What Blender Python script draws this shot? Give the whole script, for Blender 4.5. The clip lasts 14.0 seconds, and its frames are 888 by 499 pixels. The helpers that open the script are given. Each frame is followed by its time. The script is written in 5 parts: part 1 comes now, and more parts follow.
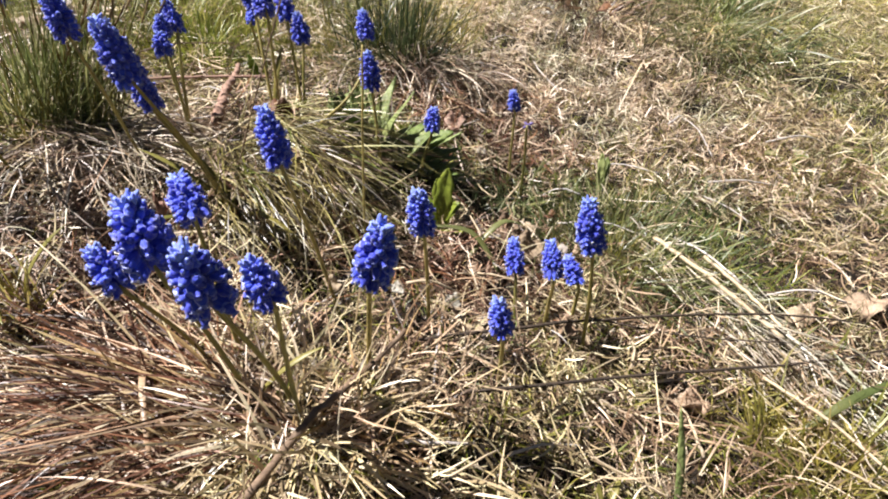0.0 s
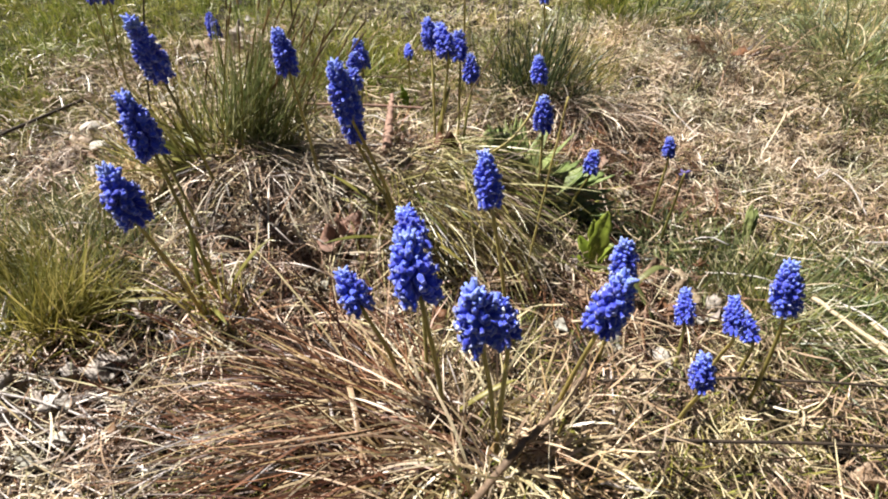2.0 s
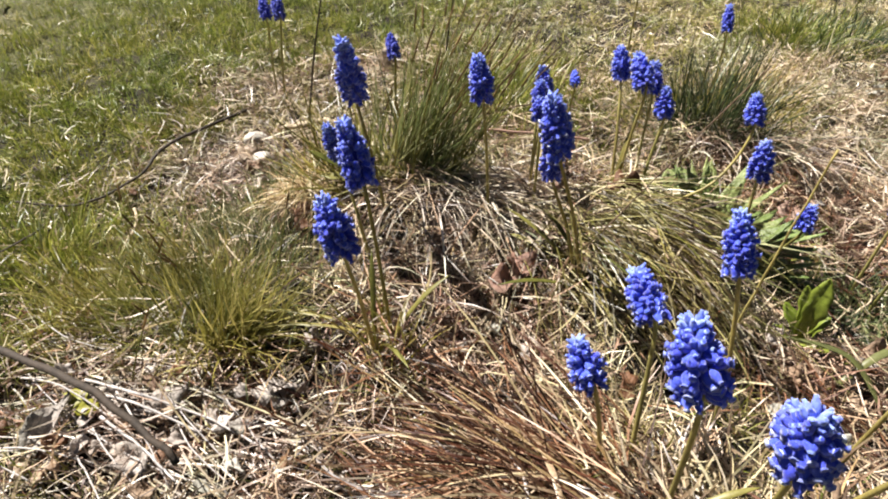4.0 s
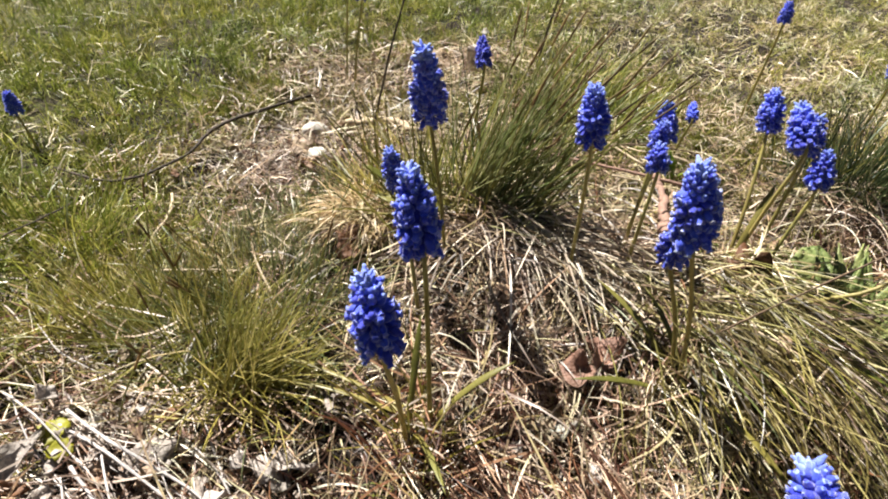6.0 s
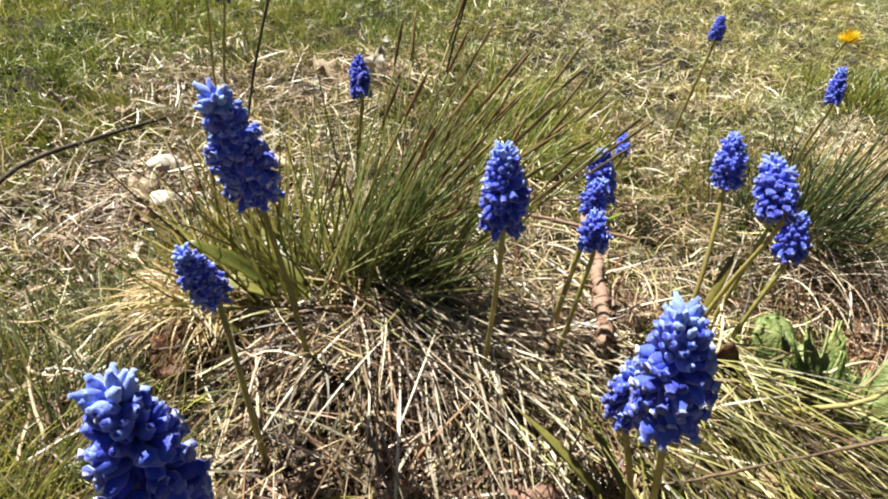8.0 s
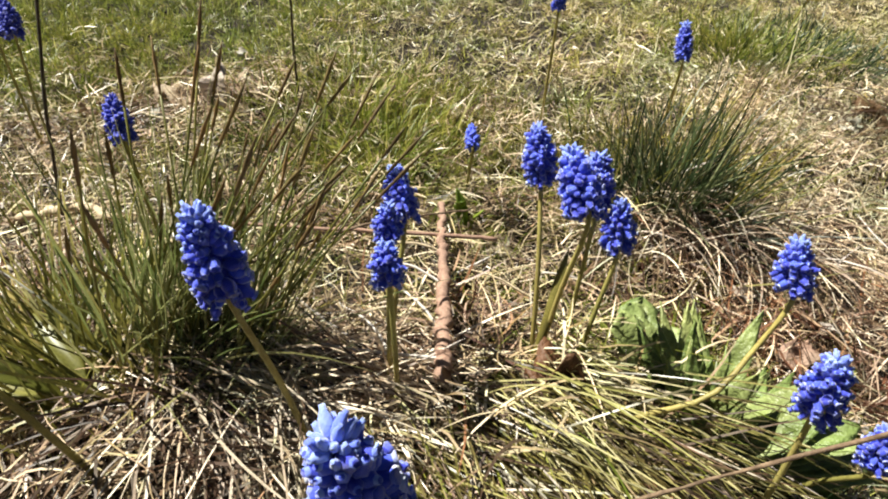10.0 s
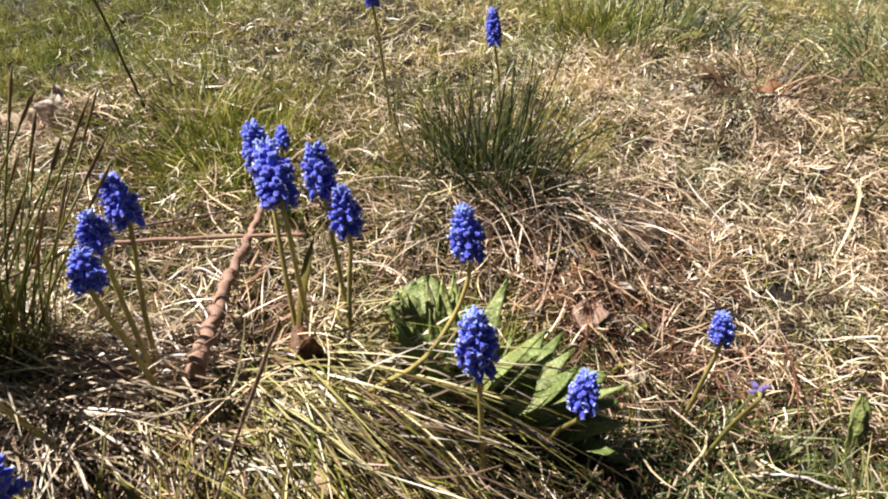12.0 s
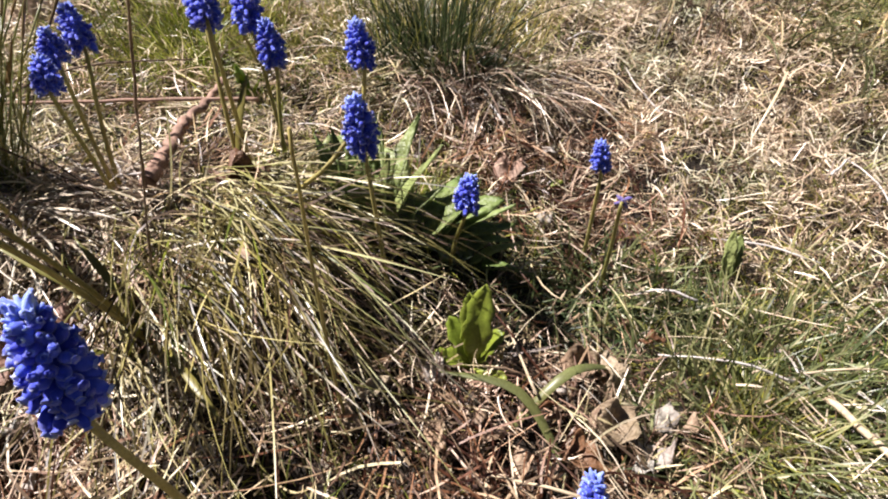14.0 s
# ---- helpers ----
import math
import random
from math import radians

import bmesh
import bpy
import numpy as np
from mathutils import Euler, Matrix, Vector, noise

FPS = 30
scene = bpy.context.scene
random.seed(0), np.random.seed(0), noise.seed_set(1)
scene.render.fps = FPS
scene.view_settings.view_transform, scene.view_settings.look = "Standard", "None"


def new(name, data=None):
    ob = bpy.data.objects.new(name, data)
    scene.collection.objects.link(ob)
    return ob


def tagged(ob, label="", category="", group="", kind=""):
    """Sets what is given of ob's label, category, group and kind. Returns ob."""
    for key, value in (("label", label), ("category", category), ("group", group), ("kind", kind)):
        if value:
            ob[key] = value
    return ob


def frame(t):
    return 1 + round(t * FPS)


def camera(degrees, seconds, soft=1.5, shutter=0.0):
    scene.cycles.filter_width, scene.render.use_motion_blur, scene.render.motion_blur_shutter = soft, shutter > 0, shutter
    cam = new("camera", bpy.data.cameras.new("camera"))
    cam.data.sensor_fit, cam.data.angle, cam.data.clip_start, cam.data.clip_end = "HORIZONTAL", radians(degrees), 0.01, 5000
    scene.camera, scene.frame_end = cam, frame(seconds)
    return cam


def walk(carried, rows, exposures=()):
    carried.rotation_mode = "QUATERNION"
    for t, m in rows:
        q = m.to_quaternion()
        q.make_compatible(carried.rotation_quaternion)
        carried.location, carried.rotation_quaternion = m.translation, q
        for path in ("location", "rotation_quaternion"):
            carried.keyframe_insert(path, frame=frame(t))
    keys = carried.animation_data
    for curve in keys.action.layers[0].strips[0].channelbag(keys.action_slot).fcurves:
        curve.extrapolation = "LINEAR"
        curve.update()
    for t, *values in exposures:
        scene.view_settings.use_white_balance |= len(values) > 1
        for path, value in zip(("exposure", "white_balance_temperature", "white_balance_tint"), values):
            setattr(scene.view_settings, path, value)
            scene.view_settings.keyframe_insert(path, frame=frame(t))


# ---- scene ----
cam = camera(79.83, 14.0, soft=1.95)
PATH = [
    (0.0, (0.0000, 0.0000, 0.3105), (0.9956, 0.0475, 0.0812), (0.0238, 0.7080, -0.7059)),
    (0.5, (-0.0191, 0.0010, 0.3108), (0.9935, 0.0831, 0.0784), (-0.0038, 0.7099, -0.7043)),
    (1.0, (-0.0360, -0.0020, 0.3142), (0.9904, 0.1217, 0.0661), (-0.0413, 0.7147, -0.6982)),
    (1.5, (-0.0548, -0.0075, 0.3195), (0.9857, 0.1561, 0.0636), (-0.0691, 0.7184, -0.6922)),
    (2.0, (-0.0742, -0.0133, 0.3245), (0.9785, 0.1968, 0.0613), (-0.1016, 0.7192, -0.6874)),
    (2.5, (-0.0988, -0.0158, 0.3249), (0.9690, 0.2394, 0.0611), (-0.1337, 0.7160, -0.6852)),
    (3.0, (-0.1221, -0.0156, 0.3235), (0.9584, 0.2805, 0.0532), (-0.1703, 0.7113, -0.6820)),
    (3.2, (-0.1272, -0.0133, 0.3240), (0.9535, 0.2981, 0.0441), (-0.1904, 0.7094, -0.6787)),
    (5.3, (-0.1836, 0.0525, 0.2912), (0.8775, 0.4772, 0.0477), (-0.3208, 0.6580, -0.6812)),
    (5.5, (-0.1848, 0.0625, 0.2920), (0.8701, 0.4891, 0.0603), (-0.3165, 0.6484, -0.6924)),
    (6.0, (-0.1982, 0.0780, 0.2934), (0.8483, 0.5244, 0.0731), (-0.3347, 0.6382, -0.6934)),
    (6.5, (-0.2077, 0.0939, 0.2873), (0.8399, 0.5379, 0.0716), (-0.3325, 0.6144, -0.7155)),
    (7.0, (-0.2183, 0.1309, 0.2814), (0.8663, 0.4893, 0.1006), (-0.2887, 0.6548, -0.6985)),
    (7.2, (-0.2258, 0.1442, 0.2753), (0.8677, 0.4819, 0.1218), (-0.2737, 0.6677, -0.6923)),
    (9.3, (-0.2052, 0.2283, 0.2601), (0.9521, 0.2898, 0.0977), (-0.1506, 0.7223, -0.6750)),
    (9.5, (-0.1915, 0.2332, 0.2701), (0.9519, 0.2936, 0.0875), (-0.1554, 0.7088, -0.6880)),
    (10.0, (-0.1713, 0.2470, 0.2655), (0.9663, 0.2463, 0.0745), (-0.1297, 0.7164, -0.6855)),
    (10.5, (-0.1418, 0.2525, 0.2669), (0.9761, 0.2094, 0.0588), (-0.1128, 0.7185, -0.6863)),
    (11.0, (-0.1145, 0.2564, 0.2716), (0.9805, 0.1897, 0.0506), (-0.1046, 0.7229, -0.6830)),
    (11.5, (-0.0806, 0.2595, 0.2745), (0.9861, 0.1620, 0.0361), (-0.0938, 0.7235, -0.6839)),
    (12.0, (-0.0590, 0.2571, 0.2757), (0.9891, 0.1432, 0.0340), (-0.0813, 0.7238, -0.6852)),
    (12.5, (-0.0386, 0.2488, 0.2796), (0.9905, 0.1302, 0.0447), (-0.0656, 0.7318, -0.6784)),
    (13.0, (-0.0141, 0.2402, 0.2741), (0.9926, 0.1099, 0.0508), (-0.0447, 0.7226, -0.6899)),
    (13.5, (-0.0069, 0.2194, 0.2674), (0.9893, 0.1399, 0.0406), (-0.0690, 0.6953, -0.7154)),
    (14.0, (0.0072, 0.1846, 0.2593), (0.9863, 0.1624, 0.0295), (-0.0867, 0.6621, -0.7443)),
]


def stance(eye, right, ahead):
    """The pose from the eye, the way to the right and the way ahead."""
    a = Vector(ahead).normalized()
    r = (Vector(right) - Vector(right).dot(a) * a).normalized()
    u = r.cross(a)
    m = Matrix((r, u, -a)).transposed().to_4x4()
    return Matrix.Translation(eye) @ m


walk(cam, [(t, stance(eye, right, ahead)) for t, eye, right, ahead in PATH], (
    (0.0, 1.16, 6400, 13), (2.0, 1.12, 6500, 10), (3.0, 1.17, 6500, 10), (5.5, 1.19, 6500, 10), (6.5, 1.33, 6550, 8), (7.0, 1.39, 6600, 5),
    (9.5, 1.1, 6700, 1), (11.0, 1.3, 6950, 8), (11.5, 1.25, 6950, 9), (12.5, 1.0, 6600, 15), (13.5, 0.99, 6550, 15), (14.0, 1.14, 6450, 15)))


# ---- world, sun ----
world = bpy.data.worlds.new("sky")
scene.world = world
world.use_nodes = True
wn = world.node_tree
sky = wn.nodes.new("ShaderNodeTexSky")
sky.sky_type, sky.sun_disc = "NISHITA", False
SUN_WAY = Vector((-0.75, 0.22, 1.0)).normalized()
sky.sun_elevation = math.asin(SUN_WAY.z)
sky.sun_rotation = math.atan2(SUN_WAY.x, SUN_WAY.y)
wn.links.new(sky.outputs[0], wn.nodes["Background"].inputs[0])
wn.nodes["Background"].inputs[1].default_value = 0.0129
sun = new("sun", bpy.data.lights.new("sun", "SUN"))
sun.data.energy, sun.data.angle, sun.data.color = 5.0, radians(0.53), (1.0, 0.955, 0.89)
sun.rotation_mode = "QUATERNION"
sun.rotation_quaternion = SUN_WAY.to_track_quat("Z", "Y")
sun.location = SUN_WAY * 20


# ---- materials ----
def node_material(name):
    m = bpy.data.materials.new(name)
    m.use_nodes = True
    nt = m.node_tree
    return m, nt, nt.nodes["Principled BSDF"], nt.nodes["Material Output"]


def ramp_node(nt, stops):
    r = nt.nodes.new("ShaderNodeValToRGB")
    r.color_ramp.elements.remove(r.color_ramp.elements[1])
    for n, (at, col) in enumerate(stops):
        e = r.color_ramp.elements[0] if n == 0 else r.color_ramp.elements.new(at)
        e.position, e.color = at, (*col, 1)
    return r


def noise_node(nt, scale, detail=4.0, rough=0.6):
    tex = nt.nodes.new("ShaderNodeTexNoise")
    tex.inputs["Scale"].default_value, tex.inputs["Detail"].default_value, tex.inputs["Roughness"].default_value = scale, detail, rough
    pos = nt.nodes.new("ShaderNodeNewGeometry")
    nt.links.new(pos.outputs["Position"], tex.inputs["Vector"])
    return tex


def blend_node(nt, kind, fac, a, b):
    x = nt.nodes.new("ShaderNodeMix")
    x.data_type, x.blend_type = "RGBA", kind
    for socket, value in ((x.inputs[0], fac), (x.inputs[6], a), (x.inputs[7], b)):
        if isinstance(value, bpy.types.NodeSocket):
            nt.links.new(value, socket)
        else:
            socket.default_value = value
    return x.outputs[2]


def bump_into(nt, bsdf, height, strength, distance):
    b = nt.nodes.new("ShaderNodeBump")
    b.inputs["Strength"].default_value, b.inputs["Distance"].default_value = strength, distance
    nt.links.new(height, b.inputs["Height"])
    nt.links.new(b.outputs[0], bsdf.inputs["Normal"])


def blade_material(name, stops, rough=0.45, through_light=0.3, patch=25.0, per="island", spec=0.5, aged=False, crinkle=0.0):
    """Thin plant matter: a colour per piece, patches along it, and some light let through."""
    m, nt, bsdf, out = node_material(name)
    if per == "island":
        pick = nt.nodes.new("ShaderNodeNewGeometry").outputs["Random Per Island"]
    else:
        pick = nt.nodes.new("ShaderNodeObjectInfo").outputs["Random"]
    ramp = ramp_node(nt, stops)
    nt.links.new(pick, ramp.inputs[0])
    coarse, fine = noise_node(nt, patch, 3), noise_node(nt, 900, 3)
    tone = ramp_node(nt, [(0.30, (0.55, 0.52, 0.48)), (0.70, (1.25, 1.22, 1.15))])
    nt.links.new(coarse.outputs[0], tone.inputs[0])
    grain = ramp_node(nt, [(0.30, (0.70, 0.68, 0.64)), (0.65, (1.12, 1.12, 1.10))])
    nt.links.new(fine.outputs[0], grain.inputs[0])
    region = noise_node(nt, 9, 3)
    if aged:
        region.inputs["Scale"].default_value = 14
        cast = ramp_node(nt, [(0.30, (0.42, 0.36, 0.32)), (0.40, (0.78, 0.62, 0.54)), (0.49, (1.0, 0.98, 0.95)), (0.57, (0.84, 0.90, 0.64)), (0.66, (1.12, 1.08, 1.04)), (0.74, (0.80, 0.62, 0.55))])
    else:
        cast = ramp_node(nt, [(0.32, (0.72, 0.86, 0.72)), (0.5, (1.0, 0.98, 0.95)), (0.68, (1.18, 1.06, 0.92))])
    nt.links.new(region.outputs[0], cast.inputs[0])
    colour = blend_node(nt, "MULTIPLY", 0.8, ramp.outputs[0], tone.outputs[0])
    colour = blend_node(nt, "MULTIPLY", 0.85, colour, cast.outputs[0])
    colour = blend_node(nt, "MULTIPLY", 0.8, colour, grain.outputs[0])
    nt.links.new(colour, bsdf.inputs["Base Color"])
    bsdf.inputs["Roughness"].default_value = rough
    bsdf.inputs["Specular IOR Level"].default_value = spec
    if crinkle > 0:
        bump_into(nt, bsdf, noise_node(nt, 170, 3).outputs[0], crinkle, 0.004)
    if through_light > 0:
        tr = nt.nodes.new("ShaderNodeBsdfTranslucent")
        nt.links.new(colour, tr.inputs[0])
        mix = nt.nodes.new("ShaderNodeMixShader")
        mix.inputs[0].default_value = through_light
        nt.links.new(bsdf.outputs[0], mix.inputs[1])
        nt.links.new(tr.outputs[0], mix.inputs[2])
        nt.links.new(mix.outputs[0], out.inputs["Surface"])
    return m


def soil_material():
    m, nt, bsdf, _ = node_material("dark_soil")
    big, small = noise_node(nt, 18, 5), noise_node(nt, 260, 6, 0.7)
    ramp = ramp_node(nt, [(0.3, (0.012, 0.008, 0.005)), (0.55, (0.028, 0.019, 0.012)), (0.8, (0.06, 0.044, 0.029))])
    nt.links.new(small.outputs[0], ramp.inputs[0])
    tone = ramp_node(nt, [(0.3, (0.6, 0.6, 0.6)), (0.7, (1.2, 1.15, 1.05))])
    nt.links.new(big.outputs[0], tone.inputs[0])
    earth = blend_node(nt, "MULTIPLY", 1.0, ramp.outputs[0], tone.outputs[0])
    turf = ramp_node(nt, [(0.3, (0.03, 0.030, 0.012)), (0.5, (0.10, 0.10, 0.036)), (0.72, (0.26, 0.24, 0.12))])
    nt.links.new(noise_node(nt, 70, 6, 0.75).outputs[0], turf.inputs[0])
    swathe = ramp_node(nt, [(0.35, (0.70, 0.78, 0.60)), (0.65, (1.1, 1.0, 0.92))])
    nt.links.new(noise_node(nt, 1.3, 4).outputs[0], swathe.inputs[0])
    grassy = blend_node(nt, "MULTIPLY", 1.0, turf.outputs[0], swathe.outputs[0])
    far = nt.nodes.new("ShaderNodeVectorMath")
    far.operation = "DISTANCE"
    far.inputs[1].default_value = (-0.13, 0.68, 0.0)
    nt.links.new(nt.nodes.new("ShaderNodeNewGeometry").outputs["Position"], far.inputs[0])
    edge = nt.nodes.new("ShaderNodeMapRange")
    edge.inputs["From Min"].default_value, edge.inputs["From Max"].default_value = 0.72, 1.02
    nt.links.new(far.outputs["Value"], edge.inputs["Value"])
    nt.links.new(blend_node(nt, "MIX", edge.outputs[0], earth, grassy), bsdf.inputs["Base Color"])
    bsdf.inputs["Roughness"].default_value = 0.95
    bump_into(nt, bsdf, small.outputs[0], 0.9, 0.004)
    return m


def bark_material(name, dark, light, scale=300.0):
    m, nt, bsdf, _ = node_material(name)
    tex, big = noise_node(nt, scale, 6, 0.7), noise_node(nt, 40, 3)
    ramp = ramp_node(nt, [(0.3, dark), (0.7, light)])
    nt.links.new(tex.outputs[0], ramp.inputs[0])
    tone = ramp_node(nt, [(0.3, (0.7, 0.7, 0.7)), (0.7, (1.15, 1.12, 1.08))])
    nt.links.new(big.outputs[0], tone.inputs[0])
    nt.links.new(blend_node(nt, "MULTIPLY", 1.0, ramp.outputs[0], tone.outputs[0]), bsdf.inputs["Base Color"])
    bsdf.inputs["Roughness"].default_value = 0.8
    bump_into(nt, bsdf, tex.outputs[0], 0.6, 0.0008)
    return m


def petal_material(name, stops, rough=0.62):
    m, nt, bsdf, _ = node_material(name)
    ramp = ramp_node(nt, stops)
    nt.links.new(nt.nodes.new("ShaderNodeObjectInfo").outputs["Random"], ramp.inputs[0])
    tex = noise_node(nt, 700, 3)
    tone = ramp_node(nt, [(0.3, (0.75, 0.72, 0.85)), (0.7, (1.2, 1.2, 1.1))])
    nt.links.new(tex.outputs[0], tone.inputs[0])
    nt.links.new(blend_node(nt, "MULTIPLY", 0.8, ramp.outputs[0], tone.outputs[0]), bsdf.inputs["Base Color"])
    bsdf.inputs["Roughness"].default_value = rough
    bsdf.inputs["Specular IOR Level"].default_value = 0.25
    bsdf.inputs["Sheen Weight"].default_value = 0.4
    bsdf.inputs["Subsurface Weight"].default_value = 0.25
    bsdf.inputs["Subsurface Radius"].default_value = (0.4, 0.4, 1.0)
    bsdf.inputs["Subsurface Scale"].default_value = 0.0015
    bump_into(nt, bsdf, noise_node(nt, 1600, 3).outputs[0], 0.35, 0.0006)
    return m


SOIL = soil_material()
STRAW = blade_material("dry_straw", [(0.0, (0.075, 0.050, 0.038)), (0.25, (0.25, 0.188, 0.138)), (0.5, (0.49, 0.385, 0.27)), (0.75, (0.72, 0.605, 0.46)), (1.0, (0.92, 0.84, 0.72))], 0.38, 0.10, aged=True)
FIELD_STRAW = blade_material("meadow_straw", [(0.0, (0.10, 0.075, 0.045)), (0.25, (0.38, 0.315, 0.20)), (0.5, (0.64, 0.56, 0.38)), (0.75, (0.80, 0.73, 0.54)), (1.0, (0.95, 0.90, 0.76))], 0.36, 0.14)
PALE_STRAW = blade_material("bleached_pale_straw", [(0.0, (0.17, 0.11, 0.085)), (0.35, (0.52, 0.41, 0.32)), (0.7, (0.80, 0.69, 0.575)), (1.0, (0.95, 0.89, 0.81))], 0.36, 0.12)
# Old brown straw, darkened further so gaps low in the mat look shaded.
SHADED_OLD_STRAW = blade_material("shaded_weathered_straw", [(0.0, (0.028, 0.015, 0.010)), (0.5, (0.10, 0.060, 0.042)), (0.85, (0.26, 0.175, 0.125)), (1.0, (0.56, 0.44, 0.33))], 0.5, 0.06, aged=True)
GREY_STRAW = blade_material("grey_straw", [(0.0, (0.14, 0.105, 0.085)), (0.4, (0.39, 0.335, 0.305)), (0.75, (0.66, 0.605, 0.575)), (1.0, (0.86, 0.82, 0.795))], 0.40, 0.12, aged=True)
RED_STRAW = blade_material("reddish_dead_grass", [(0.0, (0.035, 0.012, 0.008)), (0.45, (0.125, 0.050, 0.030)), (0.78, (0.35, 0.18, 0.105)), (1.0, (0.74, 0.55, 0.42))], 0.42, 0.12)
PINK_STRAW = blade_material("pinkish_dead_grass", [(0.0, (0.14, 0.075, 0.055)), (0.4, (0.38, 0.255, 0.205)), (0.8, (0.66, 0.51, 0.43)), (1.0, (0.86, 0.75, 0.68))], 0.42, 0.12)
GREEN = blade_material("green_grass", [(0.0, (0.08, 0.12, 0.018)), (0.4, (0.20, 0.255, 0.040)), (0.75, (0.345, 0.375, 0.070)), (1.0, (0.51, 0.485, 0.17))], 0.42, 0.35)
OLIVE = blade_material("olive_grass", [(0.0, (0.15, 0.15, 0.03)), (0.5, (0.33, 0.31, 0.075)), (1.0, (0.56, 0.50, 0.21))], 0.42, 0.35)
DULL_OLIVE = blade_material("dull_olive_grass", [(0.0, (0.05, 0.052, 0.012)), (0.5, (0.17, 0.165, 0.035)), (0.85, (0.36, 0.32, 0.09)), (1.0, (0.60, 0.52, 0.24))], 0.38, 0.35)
# Dark green grass, taken nearly black to hold the tussock core's shade.
SHADED_DEEP_GREEN = blade_material("shaded_deep_green_grass", [(0.0, (0.012, 0.024, 0.010)), (0.5, (0.036, 0.064, 0.026)), (0.85, (0.11, 0.15, 0.068)), (1.0, (0.32, 0.34, 0.20))], 0.4, 0.25)
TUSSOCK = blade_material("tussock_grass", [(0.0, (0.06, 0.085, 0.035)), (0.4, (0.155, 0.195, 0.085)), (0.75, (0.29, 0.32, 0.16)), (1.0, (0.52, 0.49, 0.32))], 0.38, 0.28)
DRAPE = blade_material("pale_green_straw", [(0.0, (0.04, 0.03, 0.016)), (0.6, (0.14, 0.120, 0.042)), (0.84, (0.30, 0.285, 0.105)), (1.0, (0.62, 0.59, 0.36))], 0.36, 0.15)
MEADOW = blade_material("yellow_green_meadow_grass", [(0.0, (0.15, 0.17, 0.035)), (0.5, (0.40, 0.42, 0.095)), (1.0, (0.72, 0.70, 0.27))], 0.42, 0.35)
LIME = blade_material("lime_yellow_leaf", [(0.0, (0.33, 0.33, 0.025)), (1.0, (0.43, 0.42, 0.045))], 0.5, 0.35, 60, "object")
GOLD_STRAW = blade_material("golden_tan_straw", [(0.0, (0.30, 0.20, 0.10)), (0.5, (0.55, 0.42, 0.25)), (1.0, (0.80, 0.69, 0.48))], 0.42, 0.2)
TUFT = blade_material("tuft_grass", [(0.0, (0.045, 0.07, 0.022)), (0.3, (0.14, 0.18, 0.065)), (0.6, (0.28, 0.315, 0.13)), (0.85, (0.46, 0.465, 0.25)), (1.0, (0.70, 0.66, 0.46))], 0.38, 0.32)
SEED = blade_material("brown_seed_head", [(0.0, (0.10, 0.055, 0.02)), (1.0, (0.30, 0.19, 0.08))], 0.6, 0.15, 60, "object")
STEM = blade_material("flower_stem", [(0.0, (0.30, 0.275, 0.085)), (1.0, (0.50, 0.44, 0.17))], 0.5, 0.15, 40, "object")
STRAP = blade_material("strap_leaf_green", [(0.0, (0.17, 0.18, 0.04)), (1.0, (0.36, 0.33, 0.11))], 0.4, 0.3, 40, "object")
LEAF = blade_material("broad_leaf_green", [(0.0, (0.17, 0.25, 0.075)), (1.0, (0.41, 0.49, 0.21))], 0.42, 0.3, 60, "object", crinkle=0.7)
YOUNG = blade_material("young_leaf_green", [(0.0, (0.16, 0.25, 0.03)), (1.0, (0.34, 0.42, 0.07))], 0.4, 0.35, 60, "object")
PALE_LEAF = blade_material("pale_dead_leaf", [(0.0, (0.32, 0.22, 0.155)), (1.0, (0.54, 0.42, 0.33))], 0.6, 0.2, 60, "object", crinkle=0.8)
PINK_LEAF = blade_material("pinkish_dead_leaf", [(0.0, (0.34, 0.20, 0.16)), (1.0, (0.46, 0.31, 0.26))], 0.6, 0.2, 60, "object", crinkle=0.8)
WHITE_LEAF = blade_material("papery_white_leaf", [(0.0, (0.62, 0.53, 0.51)), (1.0, (0.80, 0.73, 0.71))], 0.6, 0.25, 60, "object", crinkle=0.5)
BROWN_LEAF = blade_material("brown_dead_leaf", [(0.0, (0.13, 0.06, 0.03)), (1.0, (0.30, 0.16, 0.09))], 0.6, 0.15, 60, "object", crinkle=0.8)
CRUMB = blade_material("dusty_earth_crumb", [(0.0, (0.10, 0.065, 0.055)), (0.35, (0.26, 0.19, 0.165)), (0.75, (0.46, 0.37, 0.335)), (1.0, (0.66, 0.58, 0.55))], 0.8, 0.0)
BIRCH = blade_material("silvery_bark_scrap", [(0.0, (0.30, 0.265, 0.255)), (1.0, (0.58, 0.54, 0.54))], 0.55, 0.1, 90, "object", crinkle=0.8)
YELLOW = blade_material("yellow_petal", [(0.0, (0.75, 0.55, 0.02)), (1.0, (0.85, 0.68, 0.05))], 0.5, 0.25, 60, "object")
TWIG = bark_material("brown_twig_bark", (0.09, 0.055, 0.035), (0.30, 0.21, 0.14))
DARK_TWIG = bark_material("dark_twig_bark", (0.024, 0.017, 0.012), (0.085, 0.06, 0.042))
PALE_TWIG = bark_material("pale_bare_wood", (0.42, 0.32, 0.20), (0.68, 0.57, 0.42))
RED_TWIG = bark_material("reddish_stalk_bark", (0.22, 0.125, 0.095), (0.42, 0.275, 0.21), 500)
BLEACHED = bark_material("bleached_bare_stalk", (0.40, 0.36, 0.345), (0.74, 0.70, 0.68))
STONE = bark_material("pale_stone", (0.42, 0.39, 0.34), (0.66, 0.62, 0.56), 200)
